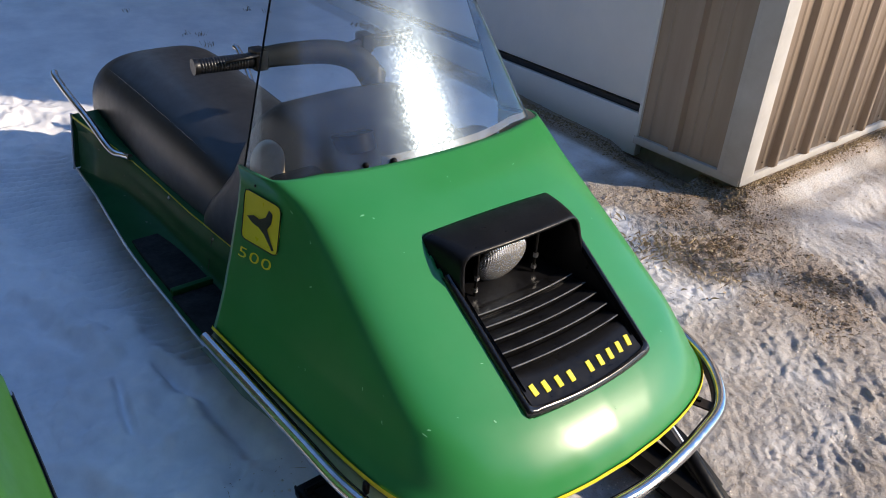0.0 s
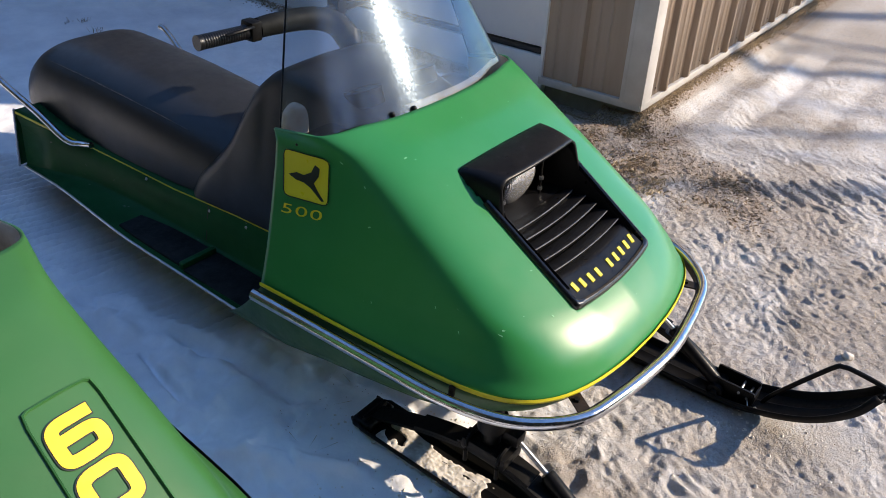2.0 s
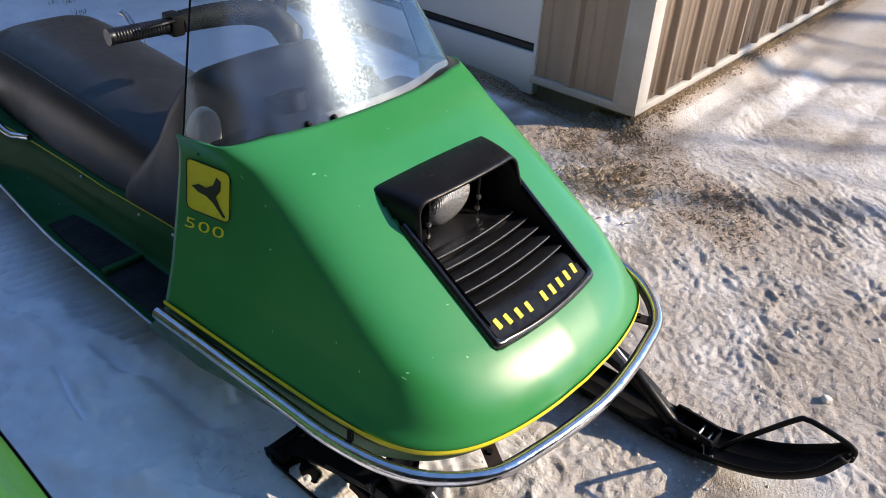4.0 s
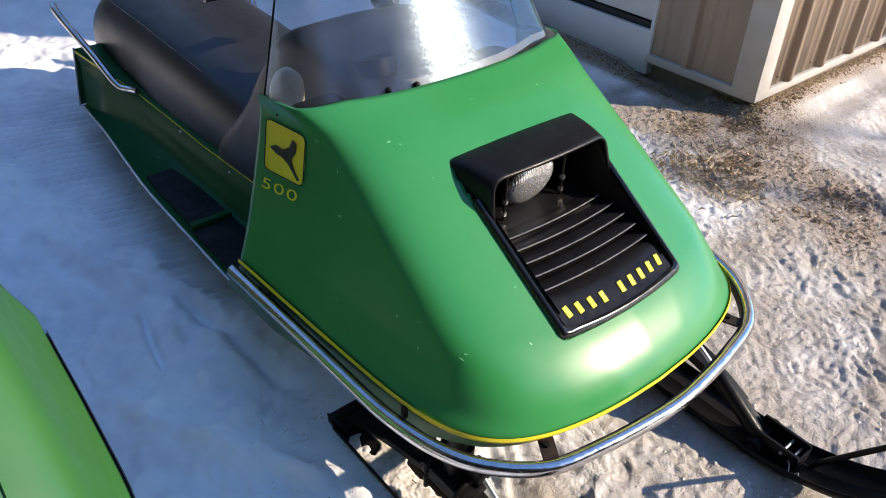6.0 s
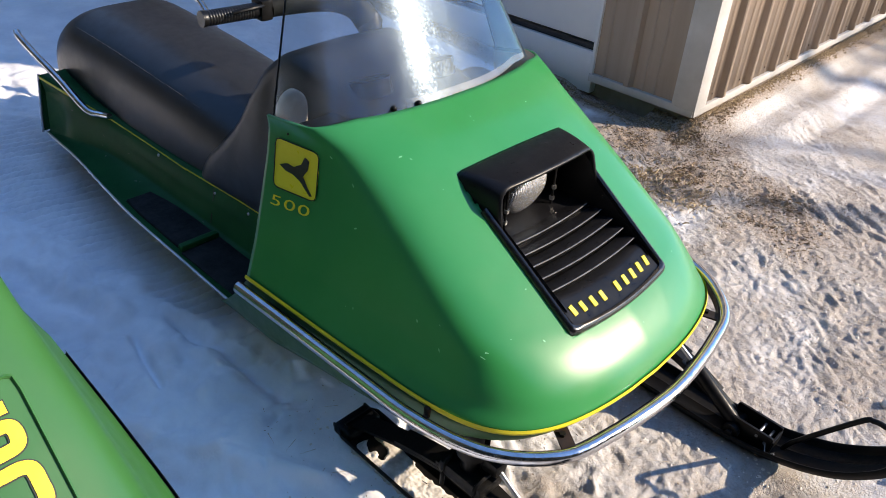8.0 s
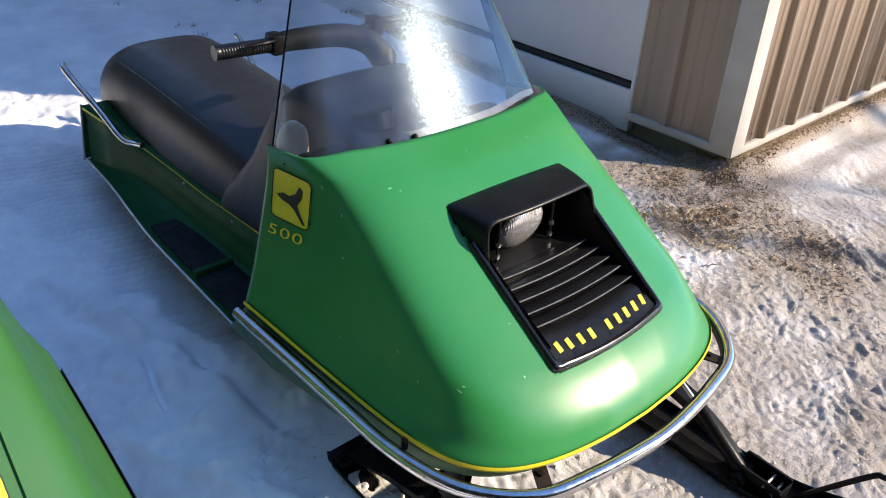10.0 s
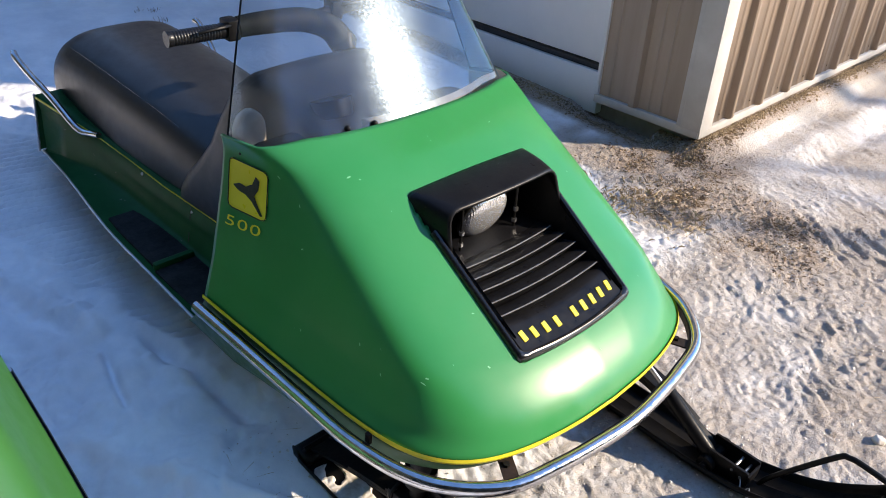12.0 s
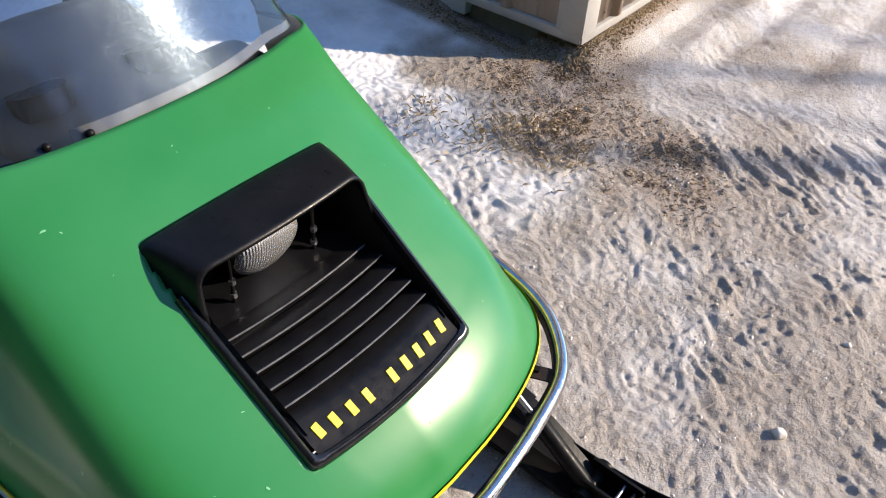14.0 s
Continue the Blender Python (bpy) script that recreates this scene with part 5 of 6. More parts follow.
def ground_dirt_tone(x, y):
    """Share of earth and litter in the snow, and of darker tone along the track prints."""
    out = np.maximum.reduce([-1.5 - x, x - 3.0, -0.9 - y, y - 2.9, 0 * x])
    wob = 0.5 * value_noise(x, y, 1.9, 60) * smoothstep(0.0, 1.0, out) + smoothstep(0.9, 0.0, out) * (0.35 * value_noise(x, y, 0.5, 11) + 0.28 * value_noise(x, y, 0.17, 12) + 0.22 * value_noise(x, y, 0.06, 51))
    k = np.clip((0.98 - y) / 0.72, 0, 1)
    strip = np.hypot(x - (1.38 + 0.06 * np.sin(3 * k)), y - (0.98 - 0.72 * k)) / (0.30 + 0.06 * np.sin(3.1 * k))
    corner = np.hypot((x - 1.70) / 0.26, (y - 0.62) / 0.20)
    wall = smoothstep(0.07, 0.02, np.abs(y - 0.69)) * smoothstep(1.5, 1.7, x) * 1.0
    patch = np.maximum(np.maximum((0.85 - 0.85 * strip) * (1 - 0.28 * k), 0.8 - 0.8 * corner), 0)
    edge = 0.7 * value_noise(x, y, 1.3, 62) * smoothstep(0.0, 0.8, out)
    ahead = smoothstep(0.25, 0.0, y) * smoothstep(-0.80, -0.40, x + edge)
    # unseen ground in front of both machines darkened too, to bounce less light
    ahead = np.maximum(ahead, smoothstep(-1.15, -1.7, y + edge) * smoothstep(-9.0, -6.0, x + edge))
    trod = np.maximum(smoothstep(-0.1, 0.3, x - 0.25 * y) * smoothstep(2.2, 1.5, y), ahead)
    lane = smoothstep(1.75, 2.35, x + 0.35 * y) * smoothstep(0.62, 0.45, y)
    left = smoothstep(0.35, -0.1, x - 0.2 * y) * (1 - ahead)
    wallx = smoothstep(0.17, 0.05, np.abs(x - 1.72)) * smoothstep(0.7, 0.9, y) * smoothstep(3.2, 2.2, y) * 0.95
    v = 0.10 + 0.14 * trod - 0.13 * lane + lane * 0.22 * value_noise(x, y, 0.30, 55) + 0.62 * patch + wob * (0.26 + 0.24 * trod + 0.95 * smoothstep(-0.02, 0.30, patch)) + wall + wallx - 0.32 * left - 0.34 * smoothstep(1.0, 1.2, y) * smoothstep(1.66, 1.58, x) - 0.20 * smoothstep(1.24, 1.10, x + 0.25 * value_noise(x, y, 0.14, 57)) * smoothstep(0.25, 0.45, y)
    # track prints toned darker, most in the grooves between the bars
    belt, ribs = belt_prints(x, y)
    v = v + belt * (0.22 - 0.20 * ribs) + left * 0.55 * np.clip(value_noise(x, y, 0.26, 58) + 0.5 * value_noise(x, y, 0.09, 59), 0, 0.6) * smoothstep(1.5, 1.1, y)
    return np.clip(v, -0.4, 1.2)


def build_ground():
    xs, ys = axis_points(-1.7, 3.2, 0.0095, 220), axis_points(-1.1, 3.1, 0.0095, 260)
    xs = np.concatenate([xs[xs < -0.75], np.arange(-0.75, 2.3, 0.0062), xs[xs >= 2.3]])
    ys = np.concatenate([ys[ys < -0.95], np.arange(-0.95, 2.3, 0.0062), ys[ys >= 2.3]])
    X, Y = np.meshgrid(xs, ys)
    far = smoothstep(6, 30, np.hypot(X, Y))
    out = np.maximum.reduce([-1.55 - X, X - 3.05, -0.95 - Y, Y - 2.95, 0 * X])
    Z = ground_height(X, Y) * smoothstep(0.9, 0.0, out) + 0.05 * value_noise(X, Y, 1.7, 1) * smoothstep(0.0, 0.9, out) * (1 - far)
    co = np.stack([X, Y, Z], -1).reshape(-1, 3)
    ny, nx = X.shape
    idx = np.arange(ny * nx).reshape(ny, nx)
    q = np.stack([idx[:-1, :-1], idx[:-1, 1:], idx[1:, 1:], idx[1:, :-1]], -1).reshape(-1, 4)
    me = bpy.data.meshes.new("ground")
    me.vertices.add(len(co))
    me.vertices.foreach_set("co", co.ravel())
    me.loops.add(q.size)
    me.loops.foreach_set("vertex_index", q.ravel().astype(np.int32))
    me.polygons.add(len(q))
    me.polygons.foreach_set("loop_start", np.arange(0, q.size, 4, dtype=np.int32))
    me.update(calc_edges=True)
    me.shade_smooth()
    at = me.attributes.new("dirt", "FLOAT", "POINT")
    at.data.foreach_set("value", (ground_dirt_tone(X, Y) * (1 - far)).ravel().astype(np.float32))
    me.materials.append(M_SNOW)
    ob = new("ground", me)
    ob.matrix_world = M_YARD
    return tagged(ob, "packed snow yard, trodden and dirty with bare earth patches", "snow", kind="structure")


build_ground()

# ---------- the shed ----------
BX, BY, BZ = 1.742, 0.704, 0.105


def shed():
    H = 3.0
    # front wall in ribbed sheets
    front = thing("wall_south", "tan ribbed steel wall of the shed, sunlit", "wall", kind="structure")
    profile = [(0.0, 0.0), (0.096, 0.0), (0.104, -0.004), (0.112, 0.0), (0.150, 0.0), (0.158, -0.004), (0.166, 0.0), (0.208, 0.0), (0.220, -0.022), (0.244, -0.022), (0.2515, -0.002)]

    def ribbed(name, parent, count, place, label=""):
        bm = bmesh.new()
        pts = []
        for k in range(count):
            pts += [(k * 0.2515 + a, d) for a, d in profile[:-1]]
        pts.append((count * 0.2515, 0.0))
        sheet(bm, [[Vector(place(a, d, z)) for a, d in pts] for z in (BZ + 0.035, BZ + 1.2, BZ + H)])
        ob = part(name, bm, M_TAN, parent, label, angle=20)
        so = ob.modifiers.new("gauge", "SOLIDIFY")
        so.thickness, so.offset = 0.003, 1
        return ob
    x0 = BX + 0.088 - 0.085
    for k in range(8):
        ribbed("wall_panel", front, 4, lambda a, d, z, k=k: (x0 + k * 1.006 + a, BY + 0.012 + d, z))
    bm = bmesh.new()
    box(bm, BX, BX + 8.1, BY - 0.006, BY + 0.02, BZ, BZ + 0.034, 0.003)
    part("base_trim", bm, M_TRIM, front, "white metal base trim")
    for k in range(14):
        for a in (0.055, 0.185):
            bm = bmesh.new()
            bmesh.ops.create_uvsphere(bm, u_segments=8, v_segments=5, radius=0.005, matrix=Matrix.Translation((x0 + 0.1 + k * 0.2515 + a, BY + 0.010, BZ + 0.065)))
            part("screw", bm, M_BLACKMETAL, front, "dark screw head")
    bm = bmesh.new()
    box(bm, BX + 0.05, BX + 8.1, BY + 0.03, BY + 0.10, -0.3, BZ + H, 0.0)
    part("wall_core", bm, M_CONCRETE, front)
    # side wall with the overhead door
    side = thing("wall_west", "tan ribbed steel side wall of the shed, in shade", "wall", kind="structure")
    y0, y1, y2 = BY + 0.095, BY + 0.50, BY + 3.4
    bm = bmesh.new()
    pts = [(a, d) for a, d in profile[:-1]] + [(0.2515 + a, d) for a, d in profile[:6]] + [(0.41, 0.0)]
    sheet(bm, [[Vector((BX + 0.012 + d, y0 - 0.006 + a, z)) for a, d in pts] for z in (BZ + 0.035, BZ + 1.2, BZ + H)])
    ob = part("wall_panel", bm, M_TAN, side, angle=20)
    bm = bmesh.new()
    box(bm, BX - 0.006, BX + 0.02, BY, y1 + 0.012, BZ, BZ + 0.034, 0.003)
    part("base_trim", bm, M_TRIM, side, "white metal base trim")
    bm = bmesh.new()
    box(bm, BX + 0.06, BX + 0.13, BY + 0.03, y1, -0.3, BZ + H, 0.0)
    part("wall_core", bm, M_CONCRETE, side)
    ribbed("wall_panel", side, 10, lambda a, d, z: (BX + 0.012 + d, y2 + 0.03 + a, z))
    bm = bmesh.new()
    box(bm, BX - 0.004, BX + 0.02, y2, y2 + 2.6, BZ, BZ + 0.034, 0.003)
    part("base_trim", bm, M_TRIM, side)
    # corner trim, two leaves and a fold
    corner = thing("corner_trim", "white folded metal corner trim", "trim", kind="structure")
    bm = bmesh.new()
    box(bm, BX - 0.009, BX - 0.001, BY - 0.009, BY + 0.098, BZ + 0.030, BZ + H, 0.0015)
    part("side_leaf", bm, M_TRIM, corner)
    bm = bmesh.new()
    box(bm, BX - 0.001, BX + 0.082, BY - 0.009, BY - 0.001, BZ + 0.030, BZ + H, 0.0015)
    part("front_leaf", bm, M_TRIM, corner)
    bm = bmesh.new()
    box(bm, BX - 0.010, BX - 0.006, BY + 0.078, BY + 0.082, BZ + 0.034, BZ + H, 0.0)
    part("fold_line", bm, M_TRIM, corner)
    # overhead door
    door = thing("door_1", "closed white overhead garage door with a dark seal", "garage door", kind="structure")
    zs = [BZ + 0.155, BZ + 0.66, BZ + 1.16, BZ + 1.66, BZ + 2.16]
    for a, c in zip(zs, zs[1:]):
        bm = bmesh.new()
        box(bm, BX + 0.030, BX + 0.07, y1 + 0.012, y2 - 0.012, a + 0.004, c - 0.004, 0.006)
        part("door_panel", bm, M_WHITE, door, "white door section")
    bm = bmesh.new()
    box(bm, BX + 0.020, BX + 0.06, y1 + 0.012, y2 - 0.012, BZ + 0.128, BZ + 0.155, 0.004)
    part("seal", bm, M_RUBBER, door, "black rubber seal")
    bm = bmesh.new()
    box(bm, BX + 0.006, BX + 0.10, y1 + 0.0, y2, BZ - 0.06, BZ + 0.127, 0.006)
    part("threshold", bm, M_WHITE, door, "white board below the door")
    for yy in (y1, y2 - 0.0):
        bm = bmesh.new()
        box(bm, BX - 0.004, BX + 0.07, yy - 0.004, yy + 0.012, BZ + 0.034, BZ + 2.2, 0.002)
        part("jamb", bm, M_WHITE, door, "white metal jamb")
    bm = bmesh.new()
    box(bm, BX - 0.004, BX + 0.07, y1, y2, BZ + 2.2, BZ + 2.29, 0.003)
    part("head_trim", bm, M_WHITE, door)
    bm = bmesh.new()
    box(bm, BX + 0.012, BX + 0.05, y1, y2, BZ + 2.29, BZ + H, 0.0)
    part("lintel_panel", bm, M_TAN, door)
    # footing and roof
    bm = bmesh.new()
    box(bm, BX + 0.045, BX + 8.1, BY + 0.045, BY + 6.0, -0.5, BZ - 0.002, 0.01)
    f = part("footing", bm, M_CONCRETE)
    tagged(f, "dark concrete footing under the shed", "footing", kind="structure")
    roof = thing("roof", "low pitched metal roof of the shed", "roof", kind="structure")
    bm = bmesh.new()
    za = BZ + H
    sheet(bm, [[Vector((x, y, z)) for x in (BX - 0.25, BX + 8.3)] for y, z in ((BY - 0.3, za - 0.02), (BY + 3.0, za + 0.8), (BY + 6.3, za - 0.02))])
    ob = part("roof_sheet", bm, M_WHITE, roof)
    so = ob.modifiers.new("gauge", "SOLIDIFY")
    so.thickness = 0.05
    back = thing("wall_north", "tan ribbed steel rear wall of the shed", "wall", kind="structure")
    bm = bmesh.new()
    box(bm, BX + 0.1, BX + 8.0, BY + 5.9, BY + 5.99, -0.3, BZ + H, 0.0)
    part("wall_panel", bm, M_TAN, back)


shed()

# ---------- gravel, litter and grass by the shed ----------
def scatter(name, label, category, material, count, place, make, seed):
    """Many small pieces lying on the snow, joined into one mesh."""
    rnd = np.random.RandomState(seed)
    verts, faces = [], []
    xs, ys = place(rnd, count)
    zs = ground_height(xs, ys)
    for x, y, z in zip(xs.tolist(), ys.tolist(), zs.tolist()):
        vs, fs = make(rnd)
        base = len(verts)
        verts += [(x + a, y + c, z + d) for a, c, d in vs]
        faces += [tuple(base + i for i in f) for f in fs]
    me = bpy.data.meshes.new(name)
    me.from_pydata(verts, [], faces)
    me.materials.append(material)
    ob = new(name, me)
    ob.matrix_world = M_YARD
    return tagged(ob, label, category, kind="stuff")


def pebble(rnd):
    r = rnd.uniform(0.002, 0.0065)
    a = rnd.uniform(0, 6.28)
    vs = [(r * math.cos(a + k * 1.257) * rnd.uniform(0.7, 1.2), r * math.sin(a + k * 1.257) * rnd.uniform(0.7, 1.2), r * rnd.uniform(-0.2, 0.2)) for k in range(5)]
    vs += [(0, 0, r * rnd.uniform(0.5, 0.9)), (0, 0, -r * 0.7)]
    return vs, [(k, (k + 1) % 5, 5) for k in range(5)] + [((k + 1) % 5, k, 6) for k in range(5)]


def stone(rnd):
    vs, fs = pebble(rnd)
    k = rnd.uniform(0.7, 1.7)
    return [(x * k, y * k * 0.8, z * k) for x, y, z in vs], fs


def crumb(rnd):
    vs, fs = pebble(rnd)
    k = rnd.uniform(0.3, 1.05)
    return [(x * k, y * k, z * k) for x, y, z in vs], fs


def flake(rnd):
    l2, w = rnd.uniform(0.002, 0.008) * rnd.uniform(0.6, 1.3), rnd.uniform(0.0008, 0.0025)
    a, tilt = rnd.uniform(0, 6.28), rnd.uniform(-0.5, 0.8)
    ca, sa = math.cos(a), math.sin(a)
    pts = [(-l2, 0, 0), (-l2 * 0.3, -w, 0.002), (l2 * 0.5, -w * 0.7, 0.003), (l2, 0, 0), (l2 * 0.4, w, 0.001), (-l2 * 0.4, w * 0.8, 0.002)]
    return [(x * ca - y * sa, x * sa + y * ca, z + 0.002 + x * tilt * 0.4 + abs(y) * 0.3) for x, y, z in pts], [(0, 1, 2, 3), (0, 3, 4, 5)]


def blade(rnd):
    h, a, lean = rnd.uniform(0.008, 0.026), rnd.uniform(0, 6.28), rnd.uniform(0.3, 1.6)
    ca, sa = math.cos(a), math.sin(a)
    w = 0.0005
    return [(-sa * w, ca * w, -0.003), (sa * w, -ca * w, -0.003), (ca * h * lean * 0.4 + sa * w, sa * h * lean * 0.4 - ca * w, h * 0.6), (ca * h * lean, sa * h * lean, h * 0.75)], [(0, 1, 2), (0, 2, 3)]


def stalk(rnd):
    h, a = rnd.uniform(0.012, 0.035), rnd.uniform(0, 6.28)
    ca, sa = math.cos(a) * h, math.sin(a) * h
    w = 0.0008
    return [(-ca - sa / h * w, -sa + ca / h * w, 0.002), (-ca + sa / h * w, -sa - ca / h * w, 0.002), (ca, sa, 0.004)], [(0, 1, 2)]


def speck(rnd):
    vs, fs = flake(rnd)
    return [(x * 0.35, y * 0.45, z * 0.5) for x, y, z in vs], fs


def near_corner(rnd, n):
    x, y = rnd.uniform(0.85, 2.1, n * 12), rnd.uniform(-0.05, 1.35, n * 12)
    ok = (rnd.rand(n * 12) < np.clip((ground_dirt_tone(x, y) - 0.26) * 1.7, 0, 1) ** 1.5 * np.clip(0.55 + 2.6 * value_noise(x, y, 0.07, 61), 0.16, 1) * smoothstep(1.35, 1.05, y)) & ((x < 1.78) | (y < 0.68))
    return x[ok][:n], y[ok][:n]


def along_wall(rnd, n):
    front = rnd.rand(n) < 0.70
    x = np.where(front, rnd.uniform(1.6, 5.5, n), 1.72 - np.abs(rnd.normal(0, 0.045, n)))
    y = np.where(front, 0.700 - np.abs(rnd.normal(0, 0.020, n)), rnd.uniform(0.65, 3.2, n))
    return x, y


def tuft_place(rnd, n):
    c = np.array([(1.15, 0.68), (1.28, 0.60), (1.10, 0.86), (1.24, 0.42), (1.20, 0.64)])[rnd.randint(0, 5, n)]
    return c[:, 0] + rnd.normal(0, 0.07, n), c[:, 1] + rnd.normal(0, 0.05, n)


def in_drive(rnd, n):
    return rnd.uniform(-0.5, 2.4, n), rnd.uniform(-0.9, 0.6, n)


scatter("gravel", "brown gravel along the foot of the shed walls", "gravel", M_GRAVEL, 9000, along_wall, stone, 1)
scatter("leaf_litter", "dark dead leaves and bark bits on bare earth", "leaf litter", M_LITTER, 3400, near_corner, flake, 2)
scatter("pebbles", "brown pebbles frozen into the earth patch", "pebbles", M_STONE, 4600, near_corner, crumb, 3)
scatter("dry_grass", "dry straw-coloured grass tufts in the snow", "grass", M_STRAW, 800, tuft_place, blade, 4)


def stem(rnd):
    h, a = rnd.uniform(0.008, 0.030), rnd.uniform(0, 6.28)
    ca, sa, w = math.cos(a), math.sin(a), 0.002
    return [(-sa * w, ca * w, -0.004), (sa * w, -ca * w, -0.004), (ca * h * 0.6, sa * h * 0.6, h), (ca * h * 0.6 - sa * w, sa * h * 0.6 + ca * w, h * 0.9)], [(0, 1, 2, 3)]


def by_the_seat(rnd, n):
    c = np.array([(0.73, 3.40), (0.80, 3.36), (0.764, 3.20), (1.22, 3.65), (1.30, 3.57), (0.60, 3.9)])[rnd.randint(0, 6, n)]
    return c[:, 0] + rnd.normal(0, 0.012, n), c[:, 1] + rnd.normal(0, 0.012, n)


scatter("dead_stems", "dark dead weed stems poking out of the snow", "weeds", M_LITTER, 70, by_the_seat, stem, 8)
scatter("straw", "stray straw stalks lying on the trodden snow", "straw", M_STRAW, 320, in_drive, stalk, 5)
def crumb_place(rnd, n):
    c = rnd.uniform((-0.6, -0.9), (1.9, 0.45), (n // 9 + 1, 2))
    k = rnd.randint(0, len(c), n)
    return c[k, 0] + rnd.normal(0, 0.035, n), c[k, 1] + rnd.normal(0, 0.03, n)


M_CRUMB = worn("snow_crumbs", (0.80, 0.75, 0.68), (0.70, 0.64, 0.56), 30, 0.75)
scatter("snow_crumbs", "loose crumbs of trodden snow on the drive", "snow crumbs", M_CRUMB, 3000, crumb_place, crumb, 9)
scatter("grit", "dark grit on the trodden snow", "grit", M_LITTER, 2600, in_drive, speck, 6)

# ---------- the machines ----------
main = snowmobile(M_YARD.copy(), "vintage green snowmobile with black seat, parked on packed snow")
other = snowmobile(M_YARD @ Matrix.Translation((-1.27, 0.07, 0)), "bright green snowmobile with large yellow number, parked alongside", full=False)


# ---------- snow lying on the ski ----------
def snow_clump():
    """Crusted snow lying flat in the ski's trough, broken into grains."""
    xs, ys = np.meshgrid(np.linspace(-0.396, -0.300, 48), np.linspace(0.372, 0.030, 150))
    edge = 0.5 + 1.1 * value_noise(xs, ys, 0.03, 24) + 0.5 * value_noise(xs, ys, 0.011, 26)
    mid = -0.352 + 0.03 * value_noise(ys, ys * 0 + 0.4, 0.09, 27)
    body = smoothstep(0.050, 0.026, np.abs(xs - mid) + 0.018 * (0.5 - edge)) * smoothstep(0.030, 0.075, ys) * smoothstep(0.372, 0.340, ys)
    body = body * smoothstep(-0.30, -0.12, value_noise(xs, ys, 0.05, 21) + 0.4 * value_noise(xs, ys, 0.014, 23))
    zs = 0.0065 + body * (0.014 + 0.008 * value_noise(xs, ys, 0.030, 22) + 0.003 * value_noise(xs, ys, 0.006, 25))
    bm = bmesh.new()
    rows = [[bm.verts.new((x, y, z)) for x, y, z in zip(a, c, d)] for a, c, d in zip(xs, ys, zs)]
    for r in range(len(rows) - 1):
        for k in range(47):
            if max(body[r, k], body[r + 1, k], body[r, k + 1], body[r + 1, k + 1]) > 0.05:
                bm.faces.new((rows[r][k], rows[r][k + 1], rows[r + 1][k + 1], rows[r + 1][k]))
    bmesh.ops.delete(bm, geom=[v for v in bm.verts if not v.link_faces], context="VERTS")
    ob = part("snow_clump", bm, M_CRUST, None, angle=50)
    so = ob.modifiers.new("bulk", "SOLIDIFY")
    so.thickness, so.offset = 0.004, -1
    ob.matrix_world = M_YARD
    return tagged(ob, "crusted dirty snow clump lying in the black ski", "snow clump")


def snow_lump(x, y, r, seed):
    """A loose ball of snow kicked up on the drive."""
    rnd = random.Random(seed)
    bm = bmesh.new()
    bmesh.ops.create_icosphere(bm, subdivisions=3, radius=r)
    ph = [rnd.uniform(0, 6) for _ in range(4)]
    for v in bm.verts:
        d = v.co.normalized()
        k = 1 + 0.16 * math.sin(4 * d.x + ph[0]) * math.sin(5 * d.y + ph[1]) + 0.10 * math.sin(9 * d.z + ph[2]) * math.sin(8 * d.x + ph[3]) + rnd.uniform(-0.03, 0.03)
        v.co = Vector((v.co.x * k, v.co.y * k, v.co.z * k * 0.85))
    z = float(ground_height(np.array([x]), np.array([y]))[0])
    ob = part("snow_lump", bm, M_LUMP, None, angle=80)
    ob.matrix_world = M_YARD @ Matrix.Translation((x, y, z + r * 0.25))
    return tagged(ob, "small loose lump of snow on the drive", "snow lump", "loose snow lumps")


M_LUMP = worn("loose_snow", (0.76, 0.72, 0.66), (0.60, 0.54, 0.47), 30, 0.7, grain=0.5, grain_scale=150)
for lump in ((0.729, -0.442, 0.015, 1), (0.60, -0.50, 0.006, 3), (1.09, -0.47, 0.009, 5)):
    snow_lump(*lump)
snow_clump()


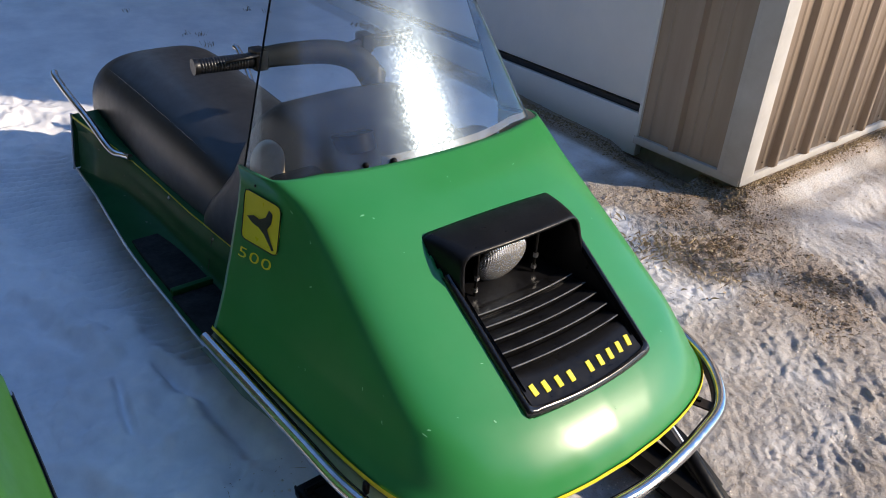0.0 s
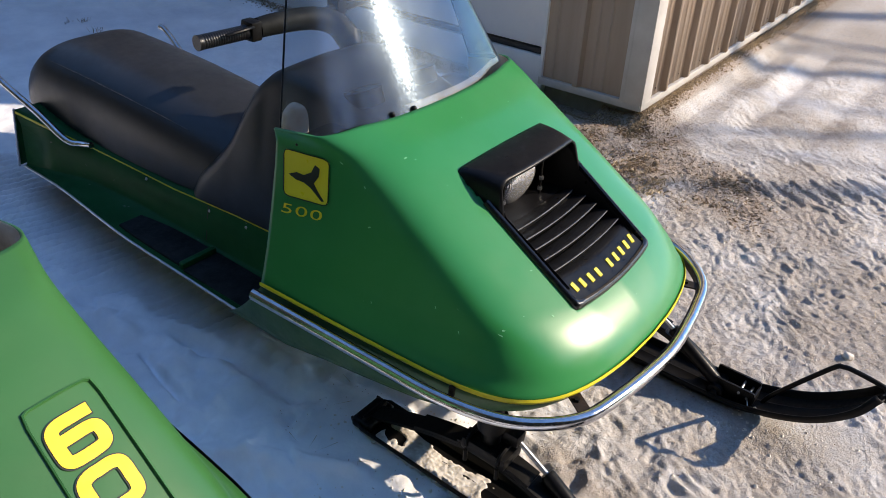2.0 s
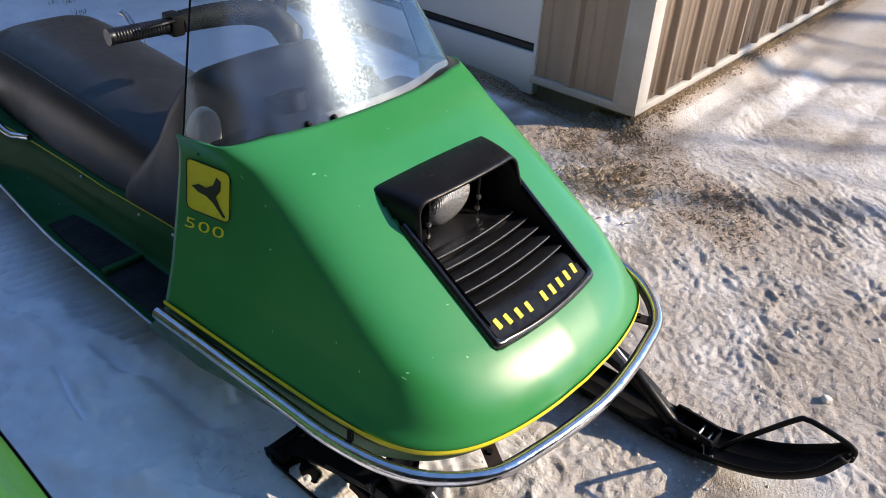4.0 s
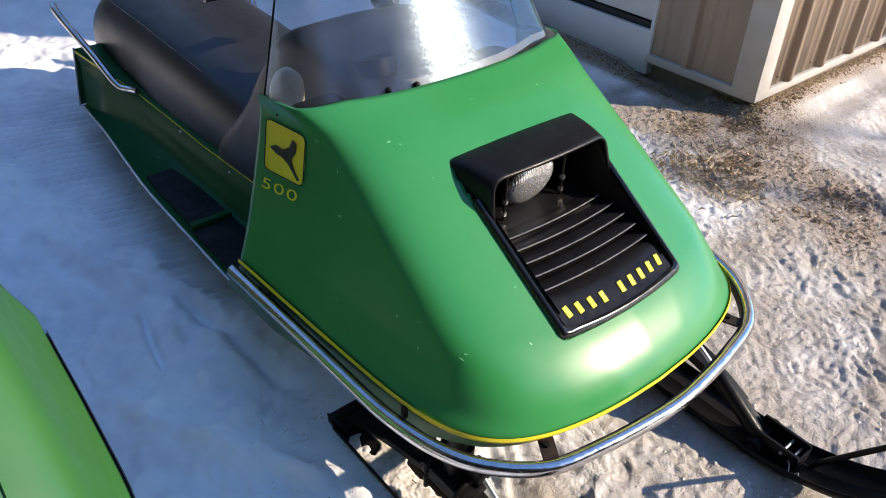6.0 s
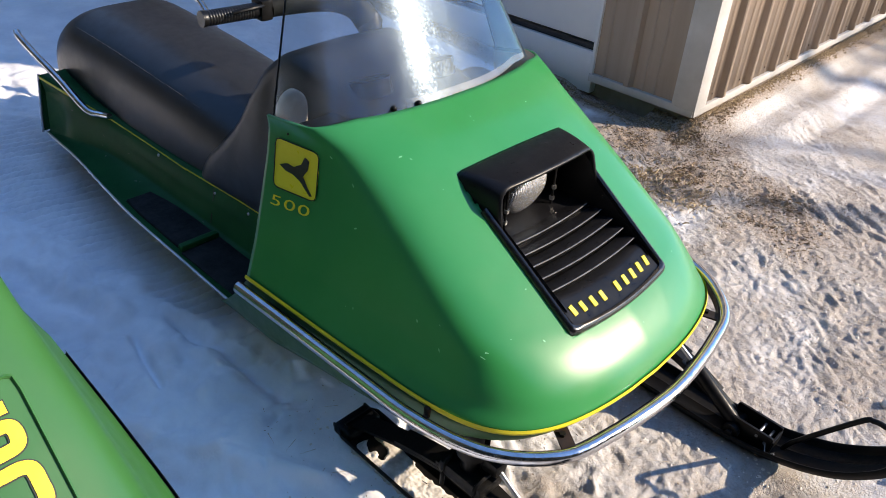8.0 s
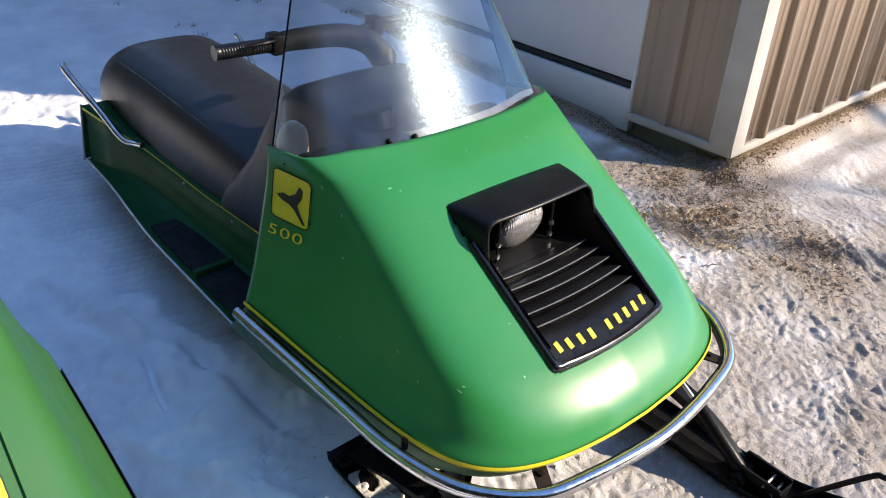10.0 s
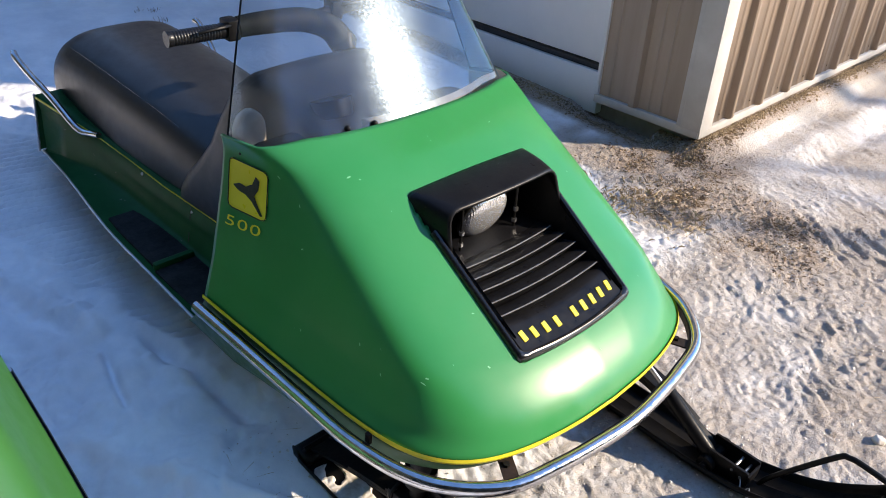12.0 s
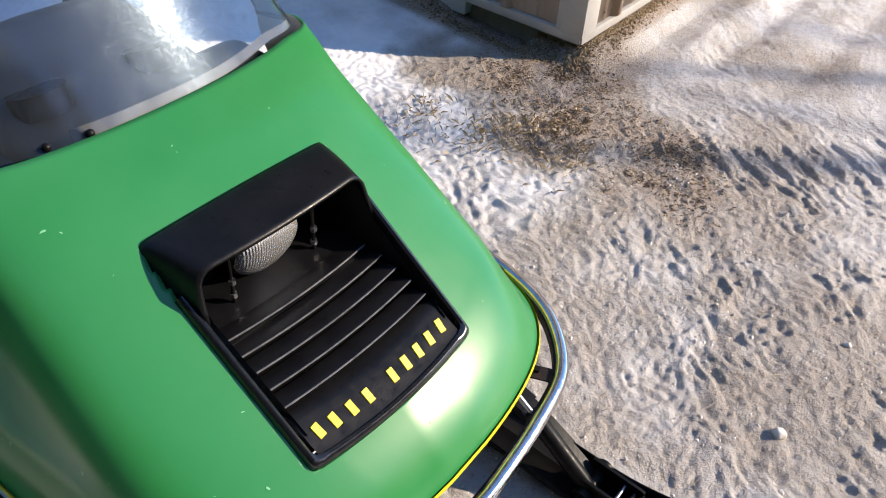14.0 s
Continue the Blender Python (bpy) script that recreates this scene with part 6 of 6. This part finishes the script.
# ---------- bare trees across the drive, whose shadows fall by the shed ----------
def bare_tree(x, y, height, seed):
    rnd = random.Random(seed)
    root = thing("tree", "bare leafless tree standing across the drive", "tree", Matrix.Translation((x, y, -0.4)), "bare trees across the drive")
    trunk = bmesh.new()
    branches = bmesh.new()

    def limb(bm, p, d, length, r, depth):
        pts, rad = [p.copy()], [r]
        steps = 6
        for k in range(steps):
            w = 0.10 if depth else 0.012
            d = (d + Vector((rnd.gauss(0, w), rnd.gauss(0, w), rnd.gauss(0.03, 0.06)))).normalized()
            p = p + d * (length / steps)
            pts.append(p.copy())
            rad.append(r * (1 - (0.72 if depth else 0.6) * (k + 1) / steps))
            if depth < 3 and k >= 1:
                for _ in range(1 if depth else 2):
                    if rnd.random() < 0.80:
                        side = Vector((rnd.uniform(-1, 1), rnd.uniform(-1, 1), rnd.uniform(0.0, 0.8))).normalized()
                        limb(branches, p, (d * 0.55 + side * 0.75).normalized(), length * rnd.uniform(*((0.38, 0.55) if depth else (0.14, 0.24))), rad[-1] * 0.55, depth + 1)
        tube(bm, pts, r, 7 if depth < 2 else 4, radii=rad, caps=False)
    limb(trunk, Vector((0, 0, 0)), Vector((0, 0, 1)), height, height * 0.0115, 0)
    part("trunk", trunk, M_BARK, root)
    part("branches", branches, M_BARK, root)
    return root


bare_tree(8.88, -8.11, 6.3, 7)
bare_tree(10.82, -9.22, 7.15, 11)
bare_tree(11.0, -8.60, 8.6, 23)
bare_tree(12.2, -8.42, 9.0, 31)


# ---------- unseen dark band added round the yard to hold back light ---
def woods():
    rnd = np.random.RandomState(5)
    bm = bmesh.new()
    rows = [[], [], [], []]
    for k in range(281):
        a = radians(14 + (304 - 14) * k / 280)
        r = 15.0 + 3.0 * float(value_noise(np.array([k * 0.1]), np.array([0.3]), 0.9, 31)[0])
        if math.cos(a) > 0.2:
            r += 12
        # closer and higher westward, higher southward: keeps light off the hood's left side
        west = max(0.0, min(1.0, (k - 105) / 18, (252 - k) / 18))
        r -= 6.0 * west
        top = 7.4 + 4.6 * west + 3.2 * max(0.0, min(1.0, (k - 245) / 12)) + 2.4 * float(value_noise(np.array([k * 0.1]), np.array([2.3]), 0.5, 32)[0]) + rnd.uniform(-0.9, 0.9)
        for row, f in zip(rows, (0.0, 0.4, 0.75, 1.0)):
            rr = r + rnd.uniform(-0.5, 0.5) * (f > 0)
            row.append(Vector((rr * math.cos(a), rr * math.sin(a), -1.2 + f * (top + 1.2))))
    sheet(bm, rows)
    ob = part("backdrop", bm, M_SCREEN)
    return tagged(ob, "unseen dark band added to screen low sky and sun", "woods", kind="structure")


M_SCREEN = worn("light_screen", (0.016, 0.024, 0.018), (0.050, 0.054, 0.044), 1.4, 0.95)
woods()
